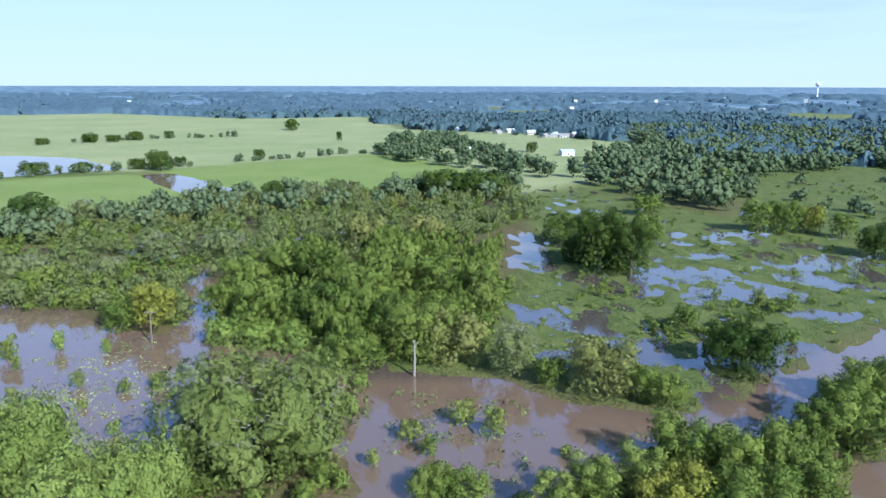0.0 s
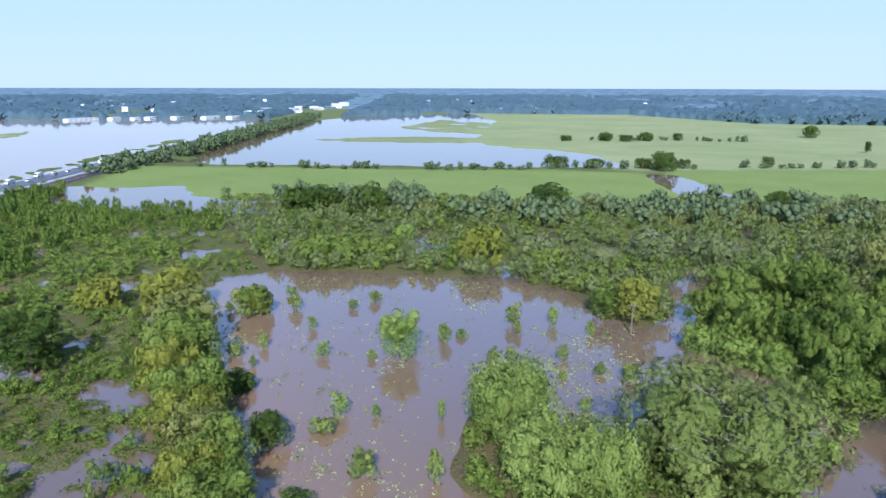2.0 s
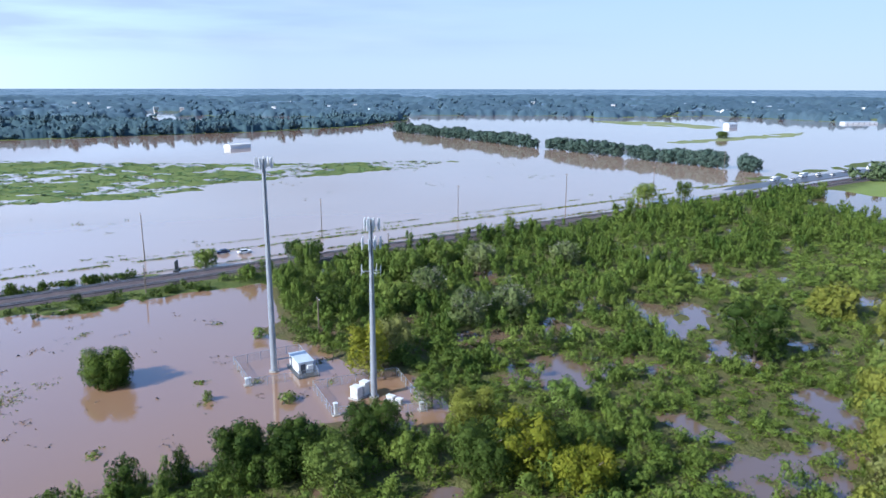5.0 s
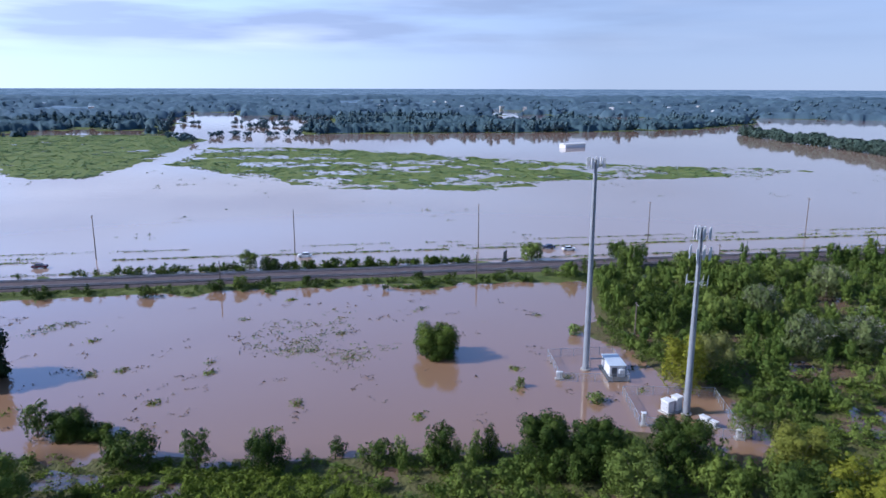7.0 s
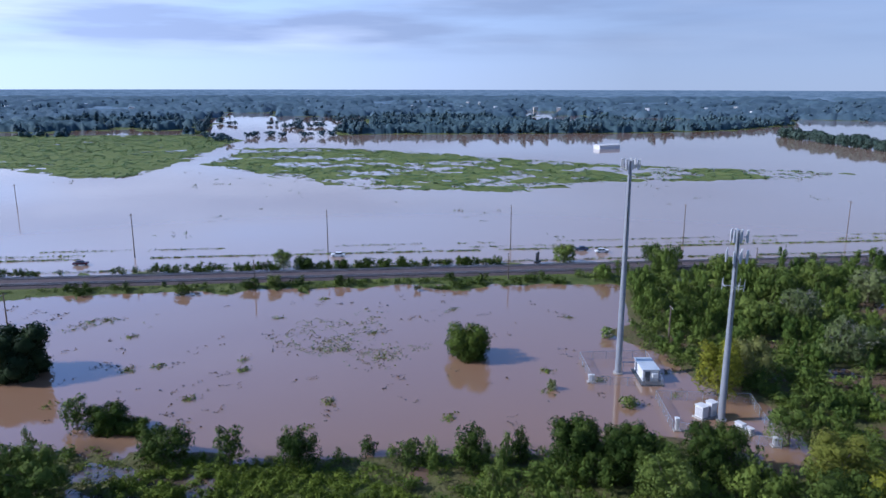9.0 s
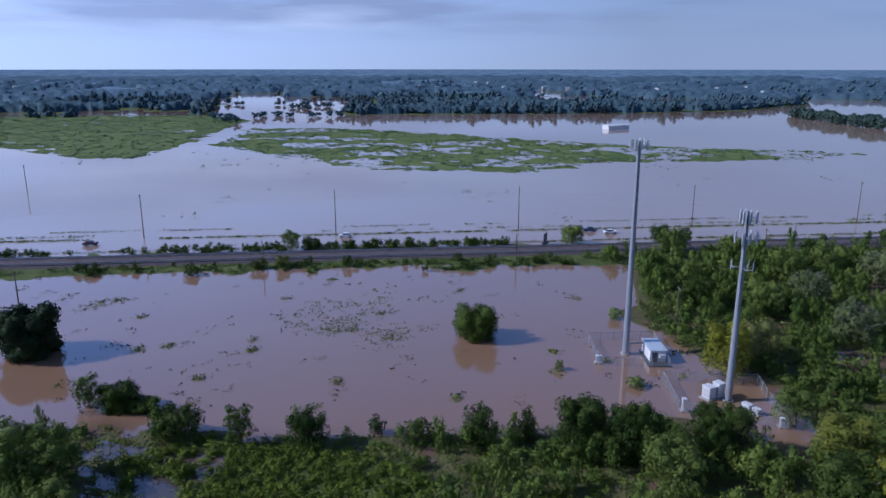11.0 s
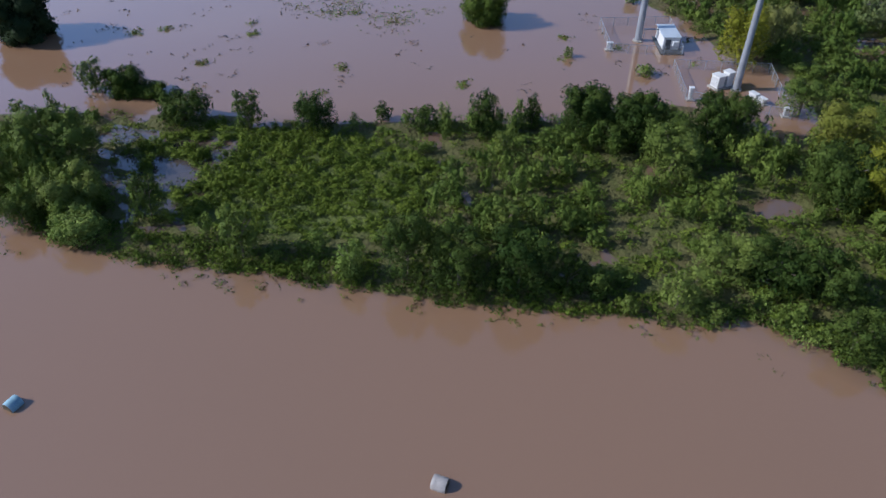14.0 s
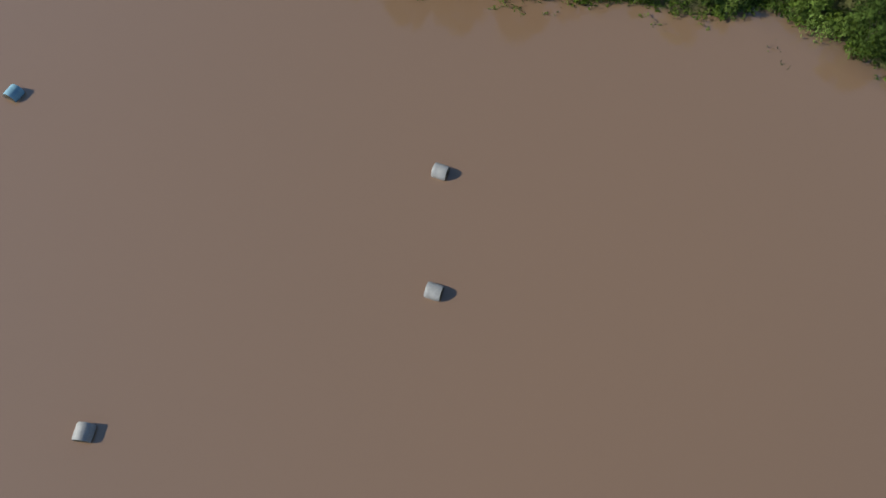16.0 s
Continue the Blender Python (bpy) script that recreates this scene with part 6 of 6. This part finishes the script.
# ---- cell towers ----
def monopole(x, y, high, foot, tip, decks, words):
    thing = empty("cell_tower", words, "tower", pose(x, y, -0.3, 0, 0, 20), "cell towers in the flooded compound")
    bm = bmesh.new()
    rows = []
    for z in (0, 0.2, 0.4, 0.6, 0.8, 1.0):
        w = foot + (tip - foot) * z
        rows.append([bm.verts.new((math.cos(a * math.pi / 9) * w, math.sin(a * math.pi / 9) * w, z * high)) for a in range(18)])
    for low_row, top_row in zip(rows, rows[1:]):
        for a in range(18):
            bm.faces.new((low_row[a], low_row[(a + 1) % 18], top_row[(a + 1) % 18], top_row[a]))
    part("shaft", bm, GALVANISED, thing, "tapered galvanised steel shaft", smooth=True)
    for z in (0.2, 0.4, 0.6, 0.8):
        w = foot + (tip - foot) * z + 0.035
        bm = bmesh.new()
        rod(bm, (0, 0, z * high - 0.12), (0, 0, z * high + 0.12), w, w, 18)
        part("joint_collar", bm, GALVANISED, thing)
    bm = bmesh.new()
    rod(bm, (0, 0, high - 0.05), (0, 0, high + 0.1), tip + 0.05, tip + 0.05, 18)
    part("cap", bm, GALVANISED, thing)
    bm = bmesh.new()
    rod(bm, (0, 0, 0), (0, 0, 0.55), foot * 1.5, foot * 1.5, 16)
    part("base_flange", bm, CONCRETE, thing)
    bm = bmesh.new()
    rod(bm, (foot * 0.8, 0, 1), (tip, 0, high), 0.08, 0.06, 6)
    part("cable_run", bm, CABLE, thing)
    for z, reach, style in decks:
        bm = bmesh.new()
        corners = [Vector((math.cos(a) * reach, math.sin(a) * reach, z)) for a in (0.3, 0.3 + 2.094, 0.3 + 4.189)]
        for i, c in enumerate(corners):
            rod(bm, (0, 0, z), c * 1.0, 0.07, 0.06, 6)
            if style != "spurs":
                side = Vector((-c.y, c.x, 0)).normalized()
                mid = Vector((c.x, c.y, z))
                rod(bm, mid - side * 1.2, mid + side * 1.2, 0.05, 0.05, 6)
        frame_part = part("antenna_frame", bm, GALVANISED, thing)
        for i, c in enumerate(corners):
            side = Vector((-c.y, c.x, 0)).normalized()
            turn = math.degrees(math.atan2(c.y, c.x))
            if style == "spurs":
                for off in (-0.9, 0.0, 0.9):
                    q = Vector((c.x, c.y, z)) + side * off
                    bm = bmesh.new()
                    rod(bm, q - Vector((0, 0, 0.5)), q + Vector((0, 0, 1.1)), 0.05, 0.035, 6)
                    rod(bm, q, Vector((c.x * 0.7, c.y * 0.7, z - 0.2)), 0.04, 0.04, 5)
                    part("whip_antenna", bm, ANTENNA, frame_part)
                continue
            for off in (-1.05, 0.0, 1.05):
                q = Vector((c.x, c.y, z)) + side * off
                bm = bmesh.new()
                box(bm, (0.2, 0.36, 1.9), (*q.xy, z + 0.15), 0.05, turn)
                part("panel_antenna", bm, ANTENNA, frame_part)
    return thing


monopole(-130.0, -43.9, 42.0, 0.66, 0.35, ((41.3, 1.35, "tall"),), "tall tapered grey steel monopole cell tower with panel antennas")
monopole(-119.9, -22.2, 33.0, 0.62, 0.31, ((32.0, 1.0, "tall"), (28.7, 1.45, "tall"), (23.8, 1.7, "spurs")), "grey steel monopole cell tower with three antenna decks")


def fence(name_words, corners, gate_at):
    thing = empty("chain_link_fence", name_words, "fence", pose(0, 0, 0), "compound fences")
    for (ax, ay), (bx, by) in zip(corners, corners[1:] + corners[:1]):
        a, b = Vector((ax, ay, 0)), Vector((bx, by, 0))
        n = max(2, round((b - a).length / 3.0))
        for k in range(n):
            q = a.lerp(b, k / n)
            bm = bmesh.new()
            rod(bm, q - Vector((0, 0, 0.3)), q + Vector((0, 0, 1.75)), 0.05, 0.05, 6)
            part("post", bm, GALVANISED, thing)
        bm = bmesh.new()
        rod(bm, a + Vector((0, 0, 1.7)), b + Vector((0, 0, 1.7)), 0.035, 0.035, 6)
        part("top_rail", bm, GALVANISED, thing)
        bm = bmesh.new()
        vs = [bm.verts.new(p) for p in (a - Vector((0, 0, 0.2)), b - Vector((0, 0, 0.2)), b + Vector((0, 0, 1.68)), a + Vector((0, 0, 1.68)))]
        bm.faces.new(vs)
        part("wire_mesh", bm, LINK, thing)
    return thing


fence("grey chain-link fence standing in flood water round a tower", [(-132.5, -53), (-122, -46), (-128, -34.5), (-141, -42)], 0)
fence("grey chain-link fence round the second tower's compound", [(-122, -34), (-111.5, -28), (-114.5, -12), (-130, -19.5)], 0)


def cabinet(x, y, size, turn, words, group="equipment in the compound", lift=0.25):
    thing = empty("equipment_cabinet", words, "cabinet", pose(x, y, 0, 0, 0, turn), group)
    bm = bmesh.new()
    box(bm, size, (0, 0, lift + size[2] / 2), 0.06)
    part("housing", bm, WHITE_PANEL, thing)
    bm = bmesh.new()
    box(bm, (size[0] * 0.8, 0.04, size[2] * 0.75), (0, -size[1] / 2 - 0.015, lift + size[2] * 0.5), 0.01)
    door = part("door", bm, ANTENNA, thing)
    bm = bmesh.new()
    box(bm, (0.05, 0.05, 0.25), (size[0] * 0.3, -size[1] / 2 - 0.05, lift + size[2] * 0.5), 0.01)
    part("handle", bm, DARK_GREY, door)
    bm = bmesh.new()
    box(bm, (size[0] + 0.2, size[1] + 0.2, 0.12), (0, 0, lift + size[2] + 0.05), 0.03)
    part("lid", bm, WHITE_PANEL, thing)
    bm = bmesh.new()
    box(bm, (size[0] + 0.6, size[1] + 0.6, lift + 0.3), (0, 0, lift / 2 - 0.17), 0.03)
    part("plinth", bm, CONCRETE, thing)
    return thing


# shelter beside the tall tower
shelter = empty("equipment_shelter", "white equipment shelter with a pale roof in flood water", "shelter", pose(-131.5, -38.8, 0, 0, 0, 33))
bm = bmesh.new()
box(bm, (6.0, 3.0, 2.3), (0, 0, 1.35), 0.04)
part("wall", bm, WHITE_PANEL, shelter)
bm = bmesh.new()
box(bm, (6.4, 3.4, 0.16), (0, 0, 2.58), 0.04)
part("roof", bm, ROOF_METAL, shelter)
bm = bmesh.new()
box(bm, (0.06, 1.0, 1.9), (3.03, -0.6, 1.2), 0.01)
shelter_door = part("door", bm, DARK_GREY, shelter)
bm = bmesh.new()
box(bm, (0.06, 0.06, 0.2), (3.09, -0.25, 1.2), 0.01)
part("handle", bm, GALVANISED, shelter_door)
bm = bmesh.new()
box(bm, (0.5, 1.1, 0.8), (3.3, 0.75, 1.5), 0.05)
part("air_conditioner", bm, WHITE_PANEL, shelter)
bm = bmesh.new()
box(bm, (8.2, 4.2, 0.45), (0.8, 0, 0.0), 0.03)
part("platform", bm, DARK_GREY, shelter, "dark steel platform at water level")
bridge = empty("cable_bridge", "grey steel cable bridge between shelter and tower", "cable bridge", pose(-131.5, -42.0, 0, 0, 0, 33))
bm = bmesh.new()
box(bm, (0.5, 3.2, 0.08), (0, 0, 2.2), 0.02)
part("tray", bm, GALVANISED, bridge)
for dy in (-1.4, 1.3):
    bm = bmesh.new()
    rod(bm, (0, dy, -0.3), (0, dy, 2.2), 0.05, 0.05, 6)
    part("post", bm, GALVANISED, bridge)

cabinet(-118.9, -25.2, (1.7, 1.5, 2.0), 62, "large white equipment cabinet with a rounded top on a plinth")
cabinet(-120.4, -24.0, (1.4, 1.4, 2.4), 62, "tall white equipment cabinet beside the tower's foot")
cabinet(-118.6, -18.9, (1.5, 0.9, 0.6), 62, "low white equipment cabinet beside the tower")
cabinet(-117.3, -17.2, (1.2, 0.8, 0.7), 62, "low white equipment cabinet beside the tower")
cabinet(-111.9, -27.4, (0.6, 0.6, 1.9), 30, "slim white meter cabinet at the fence")
cabinet(-115.0, -13.0, (0.7, 0.6, 1.2), 30, "slim white meter cabinet at the fence")
cabinet(-122.8, -46.6, (0.5, 1.0, 1.2), 33, "small white meter cabinet at the fence")

# trailer with a dark signboard at the highway
trailer = empty("sign_trailer", "dark message-board trailer parked on the road's edge", "sign trailer", pose(-203, -97, 0.3, 0, 0, U_TURN + 60))
bm = bmesh.new()
box(bm, (3.2, 0.3, 2.6), (0, 0, 2.0), 0.05)
part("board", bm, DARK_GREY, trailer)
bm = bmesh.new()
box(bm, (2.6, 1.4, 0.3), (0, 0, 0.45), 0.04)
part("chassis", bm, DARK_GREY, trailer)
for sx in (-1.0, 1.0):
    bm = bmesh.new()
    rod(bm, (sx, -0.75, 0.2), (sx, 0.75, 0.2), 0.35, 0.35, 12)
    part("tyre", bm, RUBBER, trailer)


# ---- hay bales ----
def bale(x, y, turn, wrap, words):
    thing = empty("hay_bale", words, "hay bale", pose(x, y, 0.12, 0, 0, turn) @ Matrix.Scale(0.93, 4), "wrapped bales in the flood")
    bm = bmesh.new()
    made = bmesh.ops.create_cone(bm, cap_ends=False, segments=28, radius1=0.76, radius2=0.76, depth=1.45, matrix=pose(0, 0, 0.05, 0, 90, 0))
    edges = [e for e in bm.edges if abs(e.verts[0].co.x - e.verts[1].co.x) > 1]
    bmesh.ops.subdivide_edges(bm, edges=edges, cuts=6)
    for v in bm.verts:
        k = 1 + 0.02 * math.sin(v.co.x * 9) + 0.015 * noise.noise(v.co * 3)
        if abs(v.co.x) > 0.7:
            k *= 0.93
        v.co.y *= k
        v.co.z = 0.05 + (v.co.z - 0.05) * k
    part("wrap", bm, wrap, thing, smooth=True)
    for side in (-1, 1):
        bm = bmesh.new()
        bmesh.ops.create_cone(bm, cap_ends=True, segments=28, radius1=0.70, radius2=0.60, depth=0.06, matrix=pose(side * 0.70, 0, 0.05, 0, 90 * side, 0))
        part("end", bm, STRAW, thing, "dark damp hay end")
    return thing


bale(-29.4, -20.3, 104, WRAP_GREY, "round hay bale in grey wrap lying in brown water")
bale(-19.4, -14.0, 106, WRAP_GREY, "round hay bale in grey wrap lying in brown water")
bale(5.2, -29.0, 28, WRAP_GREY, "round hay bale in grey wrap lying in brown water")
bale(-13.3, -58.8, 10, WRAP_BLUE, "round hay bale in blue-green wrap lying in brown water")


# ---- buildings ----
def building(name, x, y, long, deep, high, turn, wall, roof, words, group, pitch=0.25, windows=0):
    thing = empty(name, words, "building" if name != "house" else "house", pose(x, y, 0, 0, 0, turn), group)
    bm = bmesh.new()
    box(bm, (long, deep, high), (0, 0, high / 2 - 0.3))
    part("wall", bm, wall, thing)
    bm = bmesh.new()
    e, top = 0.5, deep * pitch
    z = high - 0.3
    v = [bm.verts.new(p) for p in ((-long / 2 - e, -deep / 2 - e, z), (long / 2 + e, -deep / 2 - e, z), (long / 2 + e, deep / 2 + e, z), (-long / 2 - e, deep / 2 + e, z),
                                   (-long / 2 - e, 0, z + top), (long / 2 + e, 0, z + top))]
    for f in ((0, 1, 5, 4), (2, 3, 4, 5), (1, 2, 5), (3, 0, 4), (3, 2, 1, 0)):
        bm.faces.new([v[i] for i in f])
    part("roof", bm, roof, thing)
    for side in (-1, 1):
        for k in range(windows):
            bm = bmesh.new()
            box(bm, (1.3, 0.12, 1.2), (long * ((k + 0.5) / windows - 0.5), side * (deep / 2 + 0.05), high * 0.45))
            part("window", bm, GLASS_DARK, thing)
    return thing


building("barn", -634, -237, 23, 9, 3.7, math.degrees(math.atan2(14, -24)), WHITE_PANEL, WHITE_PANEL, "long white metal barn standing in flood water", "", 0.1, 0)
building("barn", -1038, 315, 17, 10, 4.8, 125, WHITE_PANEL, ROOF_METAL, "white metal barn standing in flood water", "", 0.2, 4)
rng = random.Random(5)
for x, y, long in ((-1160, 542, 70), (-1150, 590, 22), (-1128, 640, 20), (-1112, 682, 34), (-1080, 722, 46), (-1055, 752, 40), (-1120, 610, 15)):
    building("warehouse", x, y, long * 0.8, 12, 2.8, 103 + rng.uniform(-8, 8), WHITE_PANEL, ROOF_METAL, "long white warehouse at the edge of the flood", "warehouses beyond the flood", 0.1, 6)
for x, y in ((-1075, 800), (-1100, 850), (-1160, 900), (-1140, 960), (-1210, 1010), (-1230, 1100), (-1290, 1140), (-1300, 1230), (-1370, 1280), (-1390, 1330), (-1540, 1640), (-1180, 1000)):
    building("town_building", x, y, rng.uniform(14, 30), rng.uniform(10, 16), rng.uniform(5, 11), rng.uniform(0, 180), rng.choice((WHITE_PANEL, HOUSE_WALL, WHITE_PANEL, HOUSE_WALL, BRICK_RED)), rng.choice((ROOF_METAL, WHITE_PANEL)),
             "pale town building beside the highway", "buildings of the roadside town", 0.12, 5)
for x, y in ((19, 847), (36, 852), (52, 859), (60, 801), (76, 822), (91, 830), (95, 788), (107, 803), (105, 748), (116, 752), (125, 748), (137, 748), (152, 764), (166, 770), (182, 805), (155, 883), (25, 579), (58, 505)):
    building("house", x, y, rng.uniform(7, 11), rng.uniform(6, 8), rng.uniform(2.8, 4.2), rng.uniform(-70, 70), rng.choice((WHITE_PANEL, HOUSE_WALL, HOUSE_WALL)), rng.choice((ROOF_GREY, ROOF_METAL, WHITE_PANEL)),
             "small pale house among trees at the pasture's edge", "houses at the pasture's edge", 0.3, 3)
for x, y, long in ((30, 592, 12), (96, 560, 10), (-300, 1150, 18), (-270, 1160, 12), (-150, 1230, 14)):
    building("shed", x, y, long, 8, 4, rng.uniform(0, 60), WHITE_PANEL, ROOF_METAL, "small white farm shed among trees", "farm sheds", 0.2, 1)
for k in range(70):
    t, r = radians(-34 + 195 * rng.random()), 1400 + 900 * rng.random()
    x, y = -math.sin(t) * r, math.cos(t) * r
    far_house = building("town_building", x, y, rng.uniform(5, 12), rng.uniform(5, 9), rng.uniform(8, 11), math.degrees(t) + rng.uniform(-25, 25), rng.choice((WHITE_PANEL, HOUSE_WALL, WHITE_PANEL, HOUSE_WALL)),
             rng.choice((ROOF_METAL, WHITE_PANEL)), "pale distant building above the woodland", "distant buildings", 0.1)
    far_house.location.z = max(0, r - 1720) * 34.9 / 3160
tank = empty("water_tower", "white water tower above the distant woodland", "water tower", pose(1150, 2260, 9))
bm = bmesh.new()
rod(bm, (0, 0, 0), (0, 0, 40), 2.6, 2.0, 12)
part("stem", bm, WHITE_PANEL, tank)
bm = bmesh.new()
bmesh.ops.create_uvsphere(bm, u_segments=20, v_segments=12, radius=8, matrix=Matrix.Translation((0, 0, 44)) @ Matrix.Diagonal((1, 1, 0.8, 1)))
part("bowl", bm, WHITE_PANEL, tank, smooth=True)
